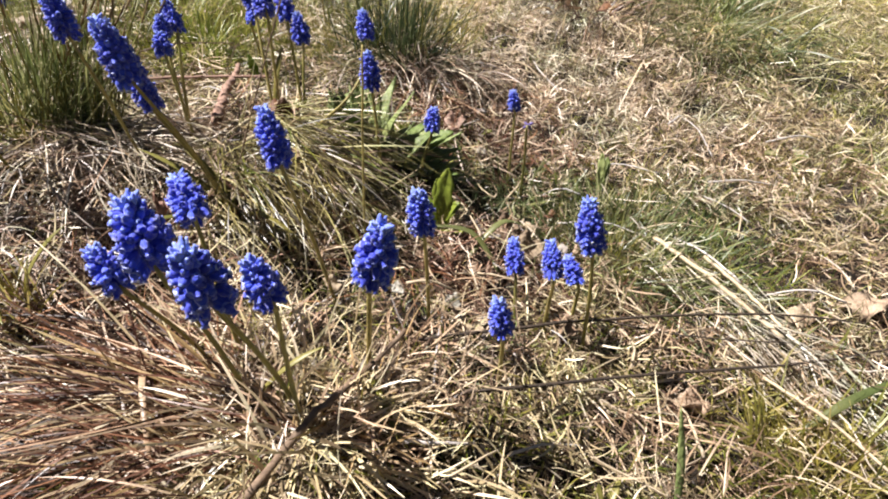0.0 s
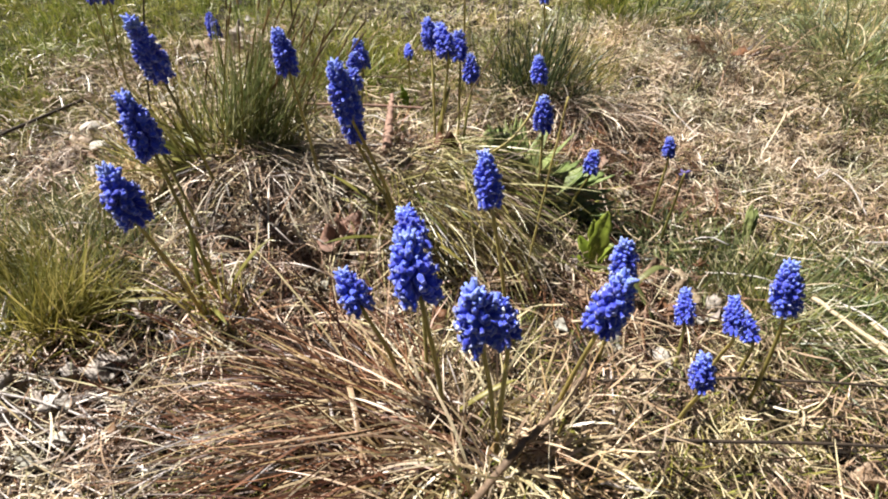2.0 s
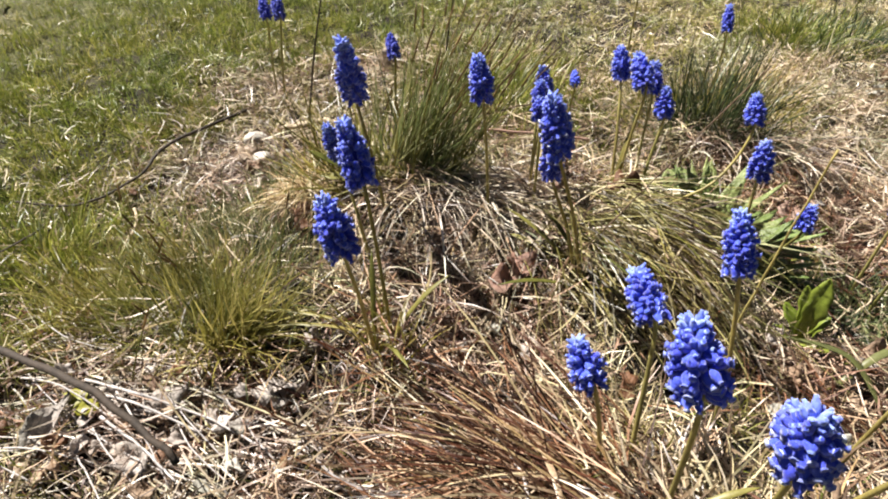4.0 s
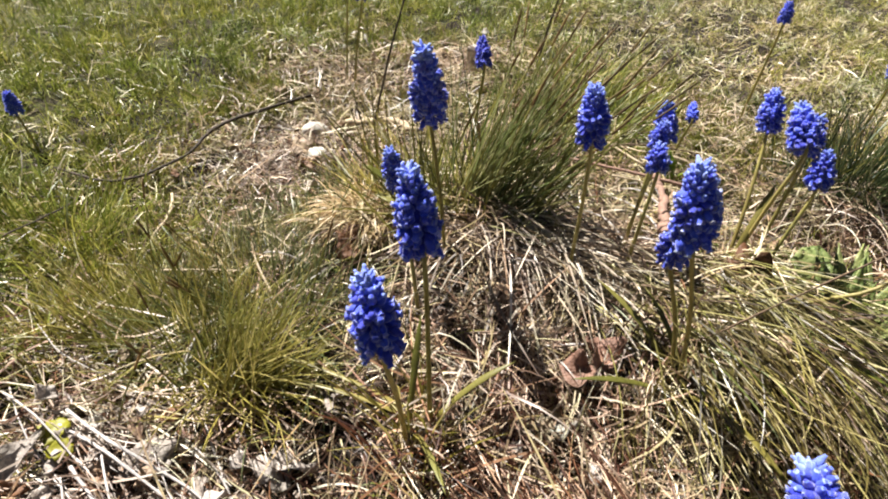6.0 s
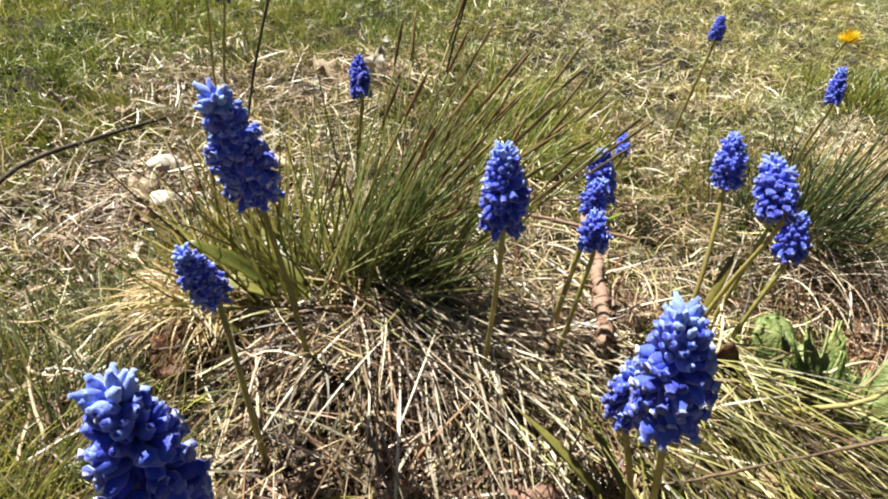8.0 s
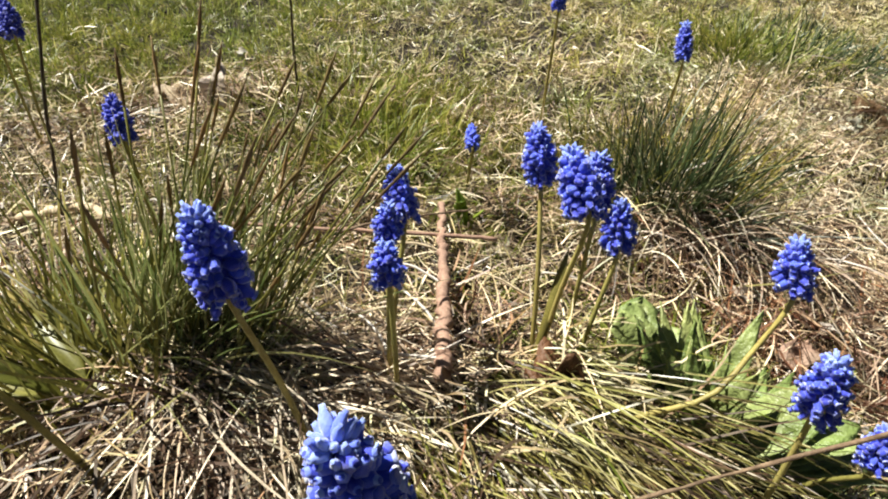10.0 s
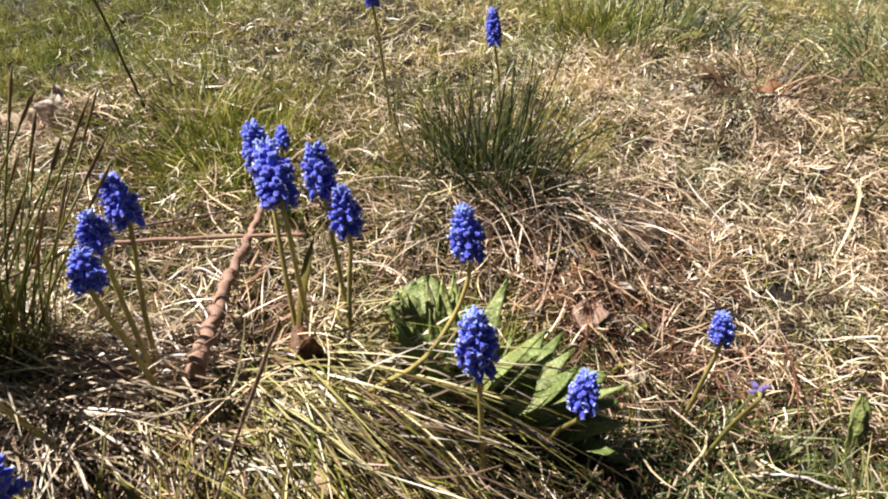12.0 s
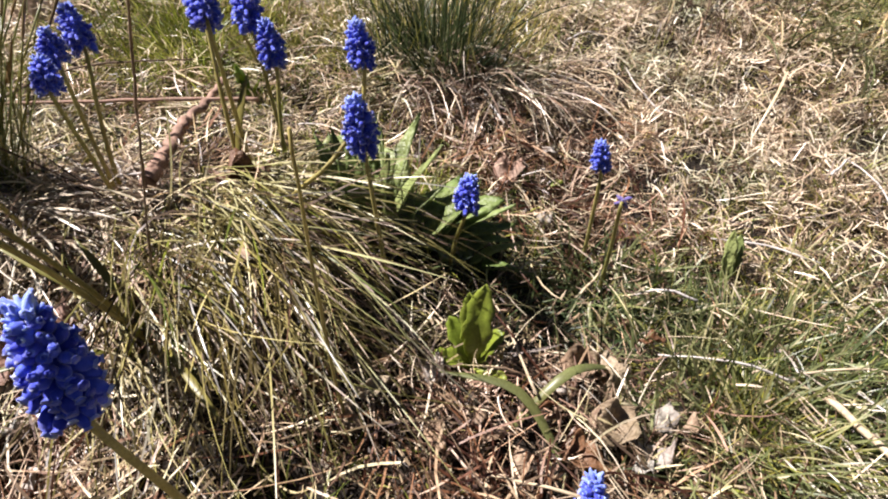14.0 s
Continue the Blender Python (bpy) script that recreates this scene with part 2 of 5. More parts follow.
BLUE = petal_material("blue_floret", [(0.0, (0.030, 0.040, 0.40)), (0.5, (0.044, 0.070, 0.55)), (1.0, (0.074, 0.125, 0.72))])
VIOLET = petal_material("violet_bud", [(0.0, (0.13, 0.10, 0.30)), (1.0, (0.20, 0.16, 0.40))])
PALE_BLUE = petal_material("pale_blue_bud", [(0.0, (0.11, 0.17, 0.66)), (1.0, (0.32, 0.43, 0.86))])
DRAPE_ONE = blade_material("pale_green_straw_blade", [(0.0, (0.12, 0.115, 0.036)), (0.5, (0.34, 0.33, 0.125)), (1.0, (0.68, 0.65, 0.42))], 0.36, 0.2, 25, "object")
TUSSOCK_ONE = blade_material("tussock_blade", [(0.0, (0.13, 0.16, 0.06)), (1.0, (0.36, 0.36, 0.17))], 0.38, 0.28, 25, "object")
GREY_ONE = blade_material("bleached_straw_blade", [(0.0, (0.30, 0.25, 0.21)), (0.5, (0.60, 0.54, 0.48)), (1.0, (0.84, 0.80, 0.75))], 0.40, 0.12, 25, "object")
STRAW_ONE = blade_material("dry_straw_blade", [(0.0, (0.36, 0.25, 0.12)), (0.5, (0.60, 0.47, 0.29)), (1.0, (0.78, 0.70, 0.56))], 0.42, 0.25, 25, "object")
RIM = petal_material("white_floret_rim", [(0.0, (0.09, 0.12, 0.58)), (0.55, (0.20, 0.25, 0.72)), (0.85, (0.42, 0.47, 0.84)), (1.0, (0.74, 0.77, 0.93))])


# ---- the lie of the land ----
MOUNDS = ((-0.055, 0.110, 0.052, 0.095), (0.03, 0.14, 0.012, 0.08), (-0.145, 0.378, 0.050, 0.058), (-0.095, 0.335, 0.014, 0.05), (-0.315, 0.345, 0.044, 0.050), (-0.285, 0.235, 0.026, 0.05), (-0.05, 0.62, 0.016, 0.07), (-0.23, 0.47, 0.016, 0.05), (-0.395, 0.31, 0.026, 0.026), (0.07, 0.405, -0.016, 0.025))


def step(a, b, x):
    u = np.clip((x - a) / (b - a), 0, 1)
    return u * u * (3 - 2 * u)


def waves(x, y):
    return np.sin(31 * x + 3 * np.sin(17 * y)) * np.sin(27 * y + 2 * np.sin(23 * x)) + 0.5 * np.sin(71 * x + 40 * y) * np.sin(63 * y - 35 * x)


def lie(x, y):
    """The height of the litter's top over the plan."""
    z = 0.0048 * waves(x, y) + 0.0026 * waves(3.7 * x + 1.3, 3.7 * y)
    for a, b, h, r in MOUNDS:
        z = z + h * np.exp(-((x - a) ** 2 + (y - b) ** 2) / (2 * r * r))
    z = z - 0.038 * step(-0.40, -0.62, x) * step(0.1, 0.25, y)
    z = z - 0.015 * step(0.02, 0.11, x) * step(0.29, 0.40, y) * step(0.80, 0.68, y)
    z = z - 0.022 * np.exp(-(((x + 0.17) / 0.05) ** 2 + ((y - 0.06) / 0.03) ** 2))
    return z


DEEP = 0.011


def soil(x, y):
    return float(lie(np.float64(x), np.float64(y))) - DEEP


def on(x, y, up=0.0):
    return Vector((x, y, float(lie(np.float64(x), np.float64(y))) + up))


# ---- makers ----
def under(ob, parent):
    """Makes ob a part of parent, which may stand at its own base, and leaves it where it is."""
    ob.parent = parent
    if parent.type == "EMPTY":
        ob.matrix_parent_inverse = Matrix.Translation(-parent.location)


def link_mesh(name, verts, faces, mats, parent=None, label="", smooth=True, slots=None):
    me = bpy.data.meshes.new(name)
    me.from_pydata([tuple(v) for v in verts], [], faces)
    for m in mats if isinstance(mats, (list, tuple)) else [mats]:
        me.materials.append(m)
    me.polygons.foreach_set("use_smooth", [smooth] * len(me.polygons))
    if slots:
        me.polygons.foreach_set("material_index", slots)
    ob = new(name, me)
    if parent:
        under(ob, parent)
    if label:
        ob["label"] = label
    return ob


def ribbons(name, mat, root, az, elev, length, width, bend, curl, segs=4, layer=None, shape=(0.75, 1.0, 0.95, 0.7, 0.12), parent=None):
    """Many thin blades in one mesh. layer: how high each lies over the soil at least, where it lies down."""
    n = len(root)
    pts = np.empty((n, segs + 1, 3))
    side = np.empty((n, segs + 1, 3))
    pts[:, 0] = root
    roll = RNG.normal(0, 0.6, n)
    for s in range(segs + 1):
        u = max(s - 0.5, 0) / segs
        e, a = elev + bend * u, az + curl * u
        way = np.stack([np.cos(e) * np.cos(a), np.cos(e) * np.sin(a), np.sin(e)], 1)
        if s:
            pts[:, s] = pts[:, s - 1] + way * (length / segs)[:, None]
            if layer is not None:
                pts[:, s, 2] = np.maximum(pts[:, s, 2], lie(pts[:, s, 0], pts[:, s, 1]) - DEEP + layer)
        flat = np.stack([-np.sin(a), np.cos(a), 0 * a], 1)
        up = np.cross(way, flat)
        side[:, s] = flat * np.cos(roll)[:, None] + up * np.sin(roll)[:, None]
    half = np.interp(np.linspace(0, 1, segs + 1), np.linspace(0, 1, len(shape)), shape)[None, :, None] * (width / 2)[:, None, None]
    co = np.stack([pts - side * half, pts + side * half], 2).reshape(-1, 3)
    base = (np.arange(n) * (segs + 1) * 2)[:, None] + (np.arange(segs) * 2)[None, :]
    quad = np.stack([base, base + 1, base + 3, base + 2], -1).reshape(-1)
    me = bpy.data.meshes.new(name)
    me.vertices.add(len(co))
    me.vertices.foreach_set("co", co.astype(np.float32).ravel())
    me.loops.add(len(quad))
    me.loops.foreach_set("vertex_index", quad.astype(np.int32))
    me.polygons.add(len(quad) // 4)
    me.polygons.foreach_set("loop_start", np.arange(0, len(quad), 4, dtype=np.int32))
    me.polygons.foreach_set("use_smooth", np.ones(len(quad) // 4, dtype=bool))
    me.materials.append(mat)
    me.update(calc_edges=True)
    ob = new(name, me)
    if parent:
        under(ob, parent)
    return ob


def tube_data(points, radii, sides=7):
    verts, faces = [], []
    pts = [Vector(p) for p in points]
    for k, p in enumerate(pts):
        way = (pts[min(k + 1, len(pts) - 1)] - pts[max(k - 1, 0)]).normalized()
        a = way.cross(Vector((0.31, 0.17, 0.93))).normalized()
        if a.length < 0.5:
            a = way.cross(Vector((1, 0, 0))).normalized()
        b = way.cross(a)
        for q in range(sides):
            ang = 2 * math.pi * q / sides
            verts.append(p + radii[k] * (a * math.cos(ang) + b * math.sin(ang)))
    for k in range(len(pts) - 1):
        for q in range(sides):
            r = (q + 1) % sides
            faces.append((k * sides + q, k * sides + r, (k + 1) * sides + r, (k + 1) * sides + q))
    faces.append(tuple(range(sides - 1, -1, -1)))
    faces.append(tuple((len(pts) - 1) * sides + q for q in range(sides)))
    return verts, faces


def curve_points(ps, count):
    """Points on a smooth line through the given ones."""
    ps = [Vector(p) for p in ps]
    out = []
    for k in range(count + 1):
        u = k / count * (len(ps) - 1)
        i = min(int(u), len(ps) - 2)
        w = u - i
        p0, p1, p2, p3 = ps[max(i - 1, 0)], ps[i], ps[i + 1], ps[min(i + 2, len(ps) - 1)]
        out.append(0.5 * ((2 * p1) + (p2 - p0) * w + (2 * p0 - 5 * p1 + 4 * p2 - p3) * w * w + (3 * p1 - p0 - 3 * p2 + p3) * w ** 3))
    return out


def leaf_data(length, width, fold=0.25, droop=0.3, wave=0.0, rows=7, tip=1.0, seed=0, oblong=False):
    """A leaf that grows along +y from the origin, its face up, folded along its rib."""
    rnd = random.Random(seed)
    verts, faces = [], []
    for r in range(rows + 1):
        u = r / rows
        w = width / 2 * (math.sin(math.pi * min(1, (0.06 + 0.94 * u)) ** (0.75 * tip)) ** 0.8 if u < 1 else 0.03)
        if oblong:
            w = width / 2 * (0.12 + 0.88 * math.sin(math.pi / 2 * u / 0.58) ** 1.2 if u < 0.58 else math.sqrt(max(0.004, 1 - ((u - 0.58) / 0.42) ** 2.4)))
            w *= 1 + 0.16 * math.sin(u * 26 + seed)
        for c in range(-2, 3):
            s = c / 2
            z = fold * abs(s) * w - droop * length * u * u + (wave * width * math.sin(u * 9 + c * 1.3) * abs(s) if wave else 0)
            verts.append(Vector((s * w, length * u * (1 - 0.15 * abs(droop) * u), z + rnd.uniform(-1, 1) * 0.01 * width)))
    for r in range(rows):
        for c in range(4):
            k = r * 5 + c
            faces.append((k, k + 1, k + 6, k + 5))
    return verts, faces


def thick(ob, t):
    md = ob.modifiers.new("thickness", "SOLIDIFY")
    md.thickness = t
    return ob


RNG = np.random.default_rng(7)


# ---- ground ----
def ground_sheet():
    near = np.arange(-1.3, 1.3001, 0.014)
    far = np.array([1.4, 1.6, 2, 3, 5, 9, 20, 60, 200, 800])
    xs = np.concatenate([-far[::-1], near, far])
    ys = np.concatenate([-far[::-1] + 0.4, near + 0.4, far + 0.4])
    gx, gy = np.meshgrid(xs, ys, indexing="ij")
    calm = np.clip(1.5 - np.hypot(gx, gy - 0.4) / 1.6, 0, 1)
    gz = (lie(gx, gy) - DEEP + RNG.normal(0, 0.0012, gx.shape)) * calm - 0.012 * (1 - calm)
    m, n = gx.shape
    idx = np.arange(m * n).reshape(m, n)
    faces = np.stack([idx[:-1, :-1], idx[1:, :-1], idx[1:, 1:], idx[:-1, 1:]], -1).reshape(-1, 4)
    ob = link_mesh("ground", np.stack([gx, gy, gz], -1).reshape(-1, 3).tolist(), faces.tolist(), SOIL)
    return tagged(ob, "dark brown meadow soil under a mat of dry grass", "ground", kind="structure")


ground_sheet()


# ---- loose litter and short grass ----
def blob(x, y, cx, cy, rx, ry):
    return np.exp(-(((x - cx) / rx) ** 2 + ((y - cy) / ry) ** 2))


def greenness(x, y):
    """Where the short green grass stands thick, over the plan."""
    g = 0.24 + 0.16 * waves(x * 0.35 + 3, y * 0.35)
    g = g + 0.68 * step(-0.42, -0.60, x) + 0.32 * step(0.68, 0.95, y) * step(0.22, 0.0, x)
    g = g + 0.55 * blob(x, y, -0.53, 0.17, 0.12, 0.08) + 0.5 * blob(x, y, -0.36, 0.70, 0.20, 0.14)
    g = g + 0.4 * blob(x, y, 0.18, 0.37, 0.06, 0.05) + 0.7 * blob(x, y, -0.07, 0.45, 0.05, 0.04)
    g = g + 0.25 * blob(x, y, 0.09, 0.425, 0.08, 0.02) + 0.3 * blob(x, y, 0.22, 0.40, 0.12, 0.10)
    g = g + 0.35 * blob(x, y, 0.25, 0.14, 0.08, 0.06) + 0.45 * blob(x, y, -0.12, 0.70, 0.12, 0.06)
    g = g - 0.35 * blob(x, y, 0.30, 0.65, 0.20, 0.16) - 0.4 * blob(x, y, -0.21, 0.26, 0.07, 0.06) - 0.3 * blob(x, y, -0.38, 0.11, 0.08, 0.05)
    g = g - 0.5 * blob(x, y, -0.13, 0.33, 0.09, 0.07) - 0.35 * blob(x, y, 0.02, 0.28, 0.08, 0.05) - 0.4 * blob(x, y, -0.38, 0.11, 0.10, 0.05)
    g = g + 0.25 * blob(x, y, -0.18, 0.62, 0.16, 0.14) + 0.35 * blob(x, y, -0.44, 0.37, 0.06, 0.05)
    g = g - 1.1 * blob(x, y, -0.55, 0.41, 0.10, 0.07) - 0.8 * blob(x, y, -0.66, 0.60, 0.10, 0.08) - 0.9 * blob(x, y, -0.51, 0.70, 0.08, 0.07) - 0.5 * blob(x, y, -0.74, 0.78, 0.06, 0.07) - 0.3 * blob(x, y, 0.06, 0.385, 0.06, 0.03) + 0.45 * blob(x, y, 0.45, 0.90, 0.14, 0.22) - 0.4 * blob(x, y, 0.10, 0.57, 0.08, 0.05)
    return np.clip(g, 0.02, 1)


def scatter(count, x0, x1, y0, y1, keep):
    x, y = RNG.uniform(x0, x1, count), RNG.uniform(y0, y1, count)
    loose = np.clip(0.62 + 0.62 * waves(x * 1.4 + 5, y * 1.4), 0.12, 1) * np.clip(0.78 + 0.62 * waves(x * 4.6 + 2, y * 4.6), 0.16 + 0.4 * step(0.75, 1.0, np.hypot(x + 0.15, y - 0.35)), 1)
    ok = RNG.random(count) < keep(x, y) * loose
    return x[ok], y[ok]


def roots(x, y, up):
    return np.stack([x, y, lie(x, y) - DEEP + up], 1)


def strew(name, mat, count, area, keep, size, wide, tall, label, flow=None, spread=3.2, rise=(0.05, 0.3), segs=4):
    """Blades that lie about, one over another."""
    x, y = scatter(count, *area, keep)
    n = len(x)
    az = (RNG.uniform(0, 2 * math.pi, n) if flow is None else flow(x, y)) + RNG.normal(0, spread, n) * (flow is not None)
    layer = RNG.random(n) ** 1.5 * tall
    ob = ribbons(name, mat, roots(x, y, layer), az, RNG.normal(*rise, n), RNG.uniform(*size, n) * RNG.uniform(0.5, 1, n), RNG.uniform(*wide, n),
                 RNG.normal(-0.35, 0.5, n), RNG.normal(0, 0.55, n), segs, layer, (0.8, 1.0, 1.0, 0.8, 0.25))
    return tagged(ob, label, "grass litter", kind="stuff")


def stand(name, mat, count, area, keep, size, wide, label, lean=(0.95, 0.4), segs=4):
    """Short grass that stands up."""
    x, y = scatter(count, *area, keep)
    n = len(x)
    ob = ribbons(name, mat, roots(x, y, 0), RNG.uniform(0, 2 * math.pi, n), RNG.normal(*lean, n), RNG.uniform(*size, n), RNG.uniform(*wide, n),
                 RNG.normal(-0.7, 0.6, n), RNG.normal(0, 0.5, n), segs)
    return tagged(ob, label, "grass", kind="stuff")


NEAR = (-0.72, 0.50, 0.00, 0.80)
WIDE = (-1.45, 1.05, -0.45, 1.75)
RIM_AREA = (-3.6, 3.6, -3.2, 4.0)


def inside(x, y, area):
    return (x > area[0]) & (x < area[1]) & (y > area[2]) & (y < area[3])


def red_zone(x, y):
    return np.clip(blob(x, y, -0.165, 0.135, 0.085, 0.05) + 0.9 * blob(x, y, -0.22, 0.225, 0.05, 0.055) + 0.8 * blob(x, y, 0.04, 0.52, 0.09, 0.07) + 0.6 * blob(x, y, -0.185, 0.44, 0.03, 0.035) + 0.7 * blob(x, y, 0.02, 0.275, 0.08, 0.03) - 1.2 * blob(x, y, -0.150, 0.088, 0.05, 0.018), 0, 1)


def pink_zone(x, y):
    return np.clip(0.9 * blob(x, y, -0.20, 0.235, 0.055, 0.045) + 0.55 * blob(x, y, 0.06, 0.525, 0.09, 0.06) + 0.55 * blob(x, y, -0.40, 0.115, 0.08, 0.045) + 0.35 * blob(x, y, -0.55, 0.40, 0.07, 0.05) + 0.7 * blob(x, y, -0.19, 0.455, 0.03, 0.04) + 0.6 * blob(x, y, 0.05, 0.31, 0.06, 0.04) + 0.6 * blob(x, y, -0.53, 0.69, 0.06, 0.05), 0, 1)


def grey_zone(x, y):
    return np.clip(0.75 * blob(x, y, 0.12, 0.88, 0.22, 0.12) + blob(x, y, -0.40, 0.10, 0.10, 0.06) + 0.3 * blob(x, y, -0.55, 0.41, 0.10, 0.07) + 0.95 * blob(x, y, 0.19, 0.65, 0.17, 0.17) + 0.55 * blob(x, y, -0.19, 0.71, 0.08, 0.05) + 0.5 * blob(x, y, 0.36, 0.46, 0.10, 0.08), 0, 1)


def open_field(x, y):
    return np.clip(step(0.06, 0.16, x) * step(0.40, 0.50, y) + step(0.70, 0.82, y), 0, 1)


def straw_share(x, y):
    # Straw thinned to darken the mat: bare earth, also shade below tussocks and mounds.
    thinned = 0.6 * blob(x, y, 0.08, 0.40, 0.09, 0.035) + 0.4 * blob(x, y, -0.05, 0.42, 0.06, 0.04) + 0.5 * blob(x, y, -0.01, 0.265, 0.09, 0.05) + 0.75 * blob(x, y, -0.13, 0.335, 0.09, 0.07) + 0.5 * blob(x, y, -0.30, 0.26, 0.08, 0.06) + 0.4 * blob(x, y, -0.45, 0.22, 0.10, 0.06) + 0.55 * blob(x, y, -0.30, 0.17, 0.06, 0.045) + 0.9 * blob(x, y, -0.165, 0.085, 0.05, 0.03) + 0.5 * blob(x, y, 0.01, 0.115, 0.035, 0.02) + 0.7 * blob(x, y, 0.075, 0.398, 0.07, 0.022) + 0.6 * blob(x, y, -0.025, 0.42, 0.045, 0.035) + 0.1 * blob(x, y, -0.25, 0.42, 0.08, 0.05) + 0.1 * blob(x, y, 0.05, 0.52, 0.11, 0.08) + 0.45 * blob(x, y, 0.20, 0.33, 0.10, 0.06) + 0.4 * blob(x, y, 0.20, 0.285, 0.04, 0.03) + 0.4 * blob(x, y, -0.36, 0.30, 0.05, 0.035) + 0.5 * blob(x, y, 0.05, 0.36, 0.06, 0.04) + 0.45 * blob(x, y, 0.17, 0.33, 0.09, 0.07) + 0.6 * blob(x, y, -0.43, 0.39, 0.07, 0.06) + 0.6 * blob(x, y, -0.55, 0.40, 0.09, 0.06) + 0.6 * blob(x, y, -0.46, 0.32, 0.06, 0.05) + 0.6 * blob(x, y, -0.36, 0.315, 0.06, 0.04)
    return np.clip(1.0 - 0.85 * greenness(x, y) - 0.6 * red_zone(x, y) - 0.8 * grey_zone(x, y) - thinned - 0.45 * open_field(x, y), 0.05, 1)


strew("straw_litter", STRAW, 130000, NEAR, straw_share, (0.012, 0.058), (0.0004, 0.0013), 0.026, "tangled mat of pale dry straw blades over the soil")
strew("straw_bits", STRAW, 95000, NEAR, straw_share, (0.006, 0.028), (0.0004, 0.0012), 0.016, "short broken bits of dry straw in the mat", segs=3)
# Low dark layer: shade between the straws is partly in its colour.
strew("old_straw_litter", SHADED_OLD_STRAW, 130000, NEAR, lambda x, y: np.clip(1 - 0.5 * greenness(x, y) - 0.35 * blob(x, y, 0.19, 0.66, 0.15, 0.16) - 0.5 * blob(x, y, -0.13, 0.335, 0.09, 0.07) - 0.5 * blob(x, y, -0.39, 0.10, 0.10, 0.05) - 0.8 * blob(x, y, -0.165, 0.085, 0.05, 0.03) - 0.4 * blob(x, y, -0.30, 0.17, 0.06, 0.045) - 0.8 * blob(x, y, 0.065, 0.390, 0.07, 0.028) - 0.5 * blob(x, y, 0.01, 0.115, 0.035, 0.02), 0, 1), (0.008, 0.040), (0.0004, 0.0013), 0.012, "brown weathered straw bits low in the mat, darkened for shade in the gaps", segs=3)
strew("grey_straw_litter", GREY_STRAW, 60000, (-0.72, -0.10, -0.05, 0.60), grey_zone, (0.02, 0.09), (0.0005, 0.0013), 0.016, "bleached grey straw over bare earth",
      lambda x, y: np.where(y < 0.2, 0.05 - 0.5 * (x + 0.4), 90 * x + 70 * y), 0.4)
strew("bleached_bits", PALE_STRAW, 188000, (-0.33, 0.55, 0.30, 1.05), grey_zone, (0.006, 0.032), (0.0005, 0.0014), 0.020, "short bleached bits of straw on the open meadow", segs=3, rise=(0.25, 0.45))
strew("reddish_grass_litter", RED_STRAW, 40000, (-0.40, 0.18, 0.0, 0.64), red_zone, (0.02, 0.09), (0.0005, 0.0014), 0.020, "reddish brown dead grass combed flat like hair",
      lambda x, y: np.where(y < 0.2, math.pi * 1.02 + 4 * (y - 0.14), 90 * x + 70 * y), 0.5)
strew("reddish_earth_litter", RED_STRAW, 190000, (-0.80, -0.22, 0.0, 0.80), lambda x, y: np.clip(blob(x, y, -0.39, 0.11, 0.11, 0.055) + 0.9 * blob(x, y, -0.55, 0.41, 0.10, 0.065) + 0.7 * blob(x, y, -0.66, 0.60, 0.09, 0.07) + 0.8 * blob(x, y, -0.51, 0.70, 0.07, 0.06), 0, 1), (0.004, 0.022), (0.0005, 0.0013), 0.015, "reddish brown crumbs and bits of dead grass over bare earth", segs=3)
strew("pinkish_straw_litter", PINK_STRAW, 95000, (-0.62, 0.18, 0.03, 0.74), pink_zone, (0.012, 0.05), (0.0005, 0.0013), 0.022, "pale pinkish bits of dead grass over the litter", segs=3)
strew("bare_earth_crumbs", CRUMB, 190000, (-0.80, -0.28, 0.0, 0.82), lambda x, y: np.clip(0.9 * blob(x, y, -0.55, 0.40, 0.085, 0.055) + 0.8 * blob(x, y, -0.41, 0.115, 0.075, 0.045) + 0.7 * blob(x, y, -0.66, 0.60, 0.08, 0.06) + 0.9 * blob(x, y, -0.53, 0.69, 0.06, 0.05), 0, 1), (0.002, 0.008), (0.0010, 0.0032), 0.012,
      "pinkish grey crumbs of dusty bare earth", segs=2)
stand("short_green_grass", GREEN, 190000, NEAR, lambda x, y: greenness(x, y) ** 1.3, (0.008, 0.034), (0.0005, 0.0012), "short fine green grass between the straw", segs=3)
stand("short_olive_grass", OLIVE, 140000, NEAR, lambda x, y: np.clip(0.16 - 0.08 * step(-0.05, 0.06, x) - 0.3 * blob(x, y, -0.13, 0.33, 0.09, 0.07) - 0.4 * blob(x, y, -0.38, 0.105, 0.11, 0.05) + 0.75 * greenness(x, y) * step(-0.1, -0.5, x) + 0.35 * greenness(x, y), 0, 1), (0.008, 0.032), (0.0005, 0.0012),
      "short yellowish olive grass among the straw", segs=3)
stand("straw_stubble", FIELD_STRAW, 190000, (-0.45, 0.95, 0.33, 1.30), lambda x, y: open_field(x, y) * (1 - 0.7 * greenness(x, y)), (0.008, 0.026), (0.0005, 0.0013),
      "short upright stubble of pale dry grass", (0.42, 0.45), 2)
stand("sparse_green_blades", MEADOW, 60000, (-0.16, 0.95, 0.33, 1.30), open_field, (0.008, 0.028), (0.0005, 0.0012), "scattered short green blades among stubble", (0.75, 0.45), 2)
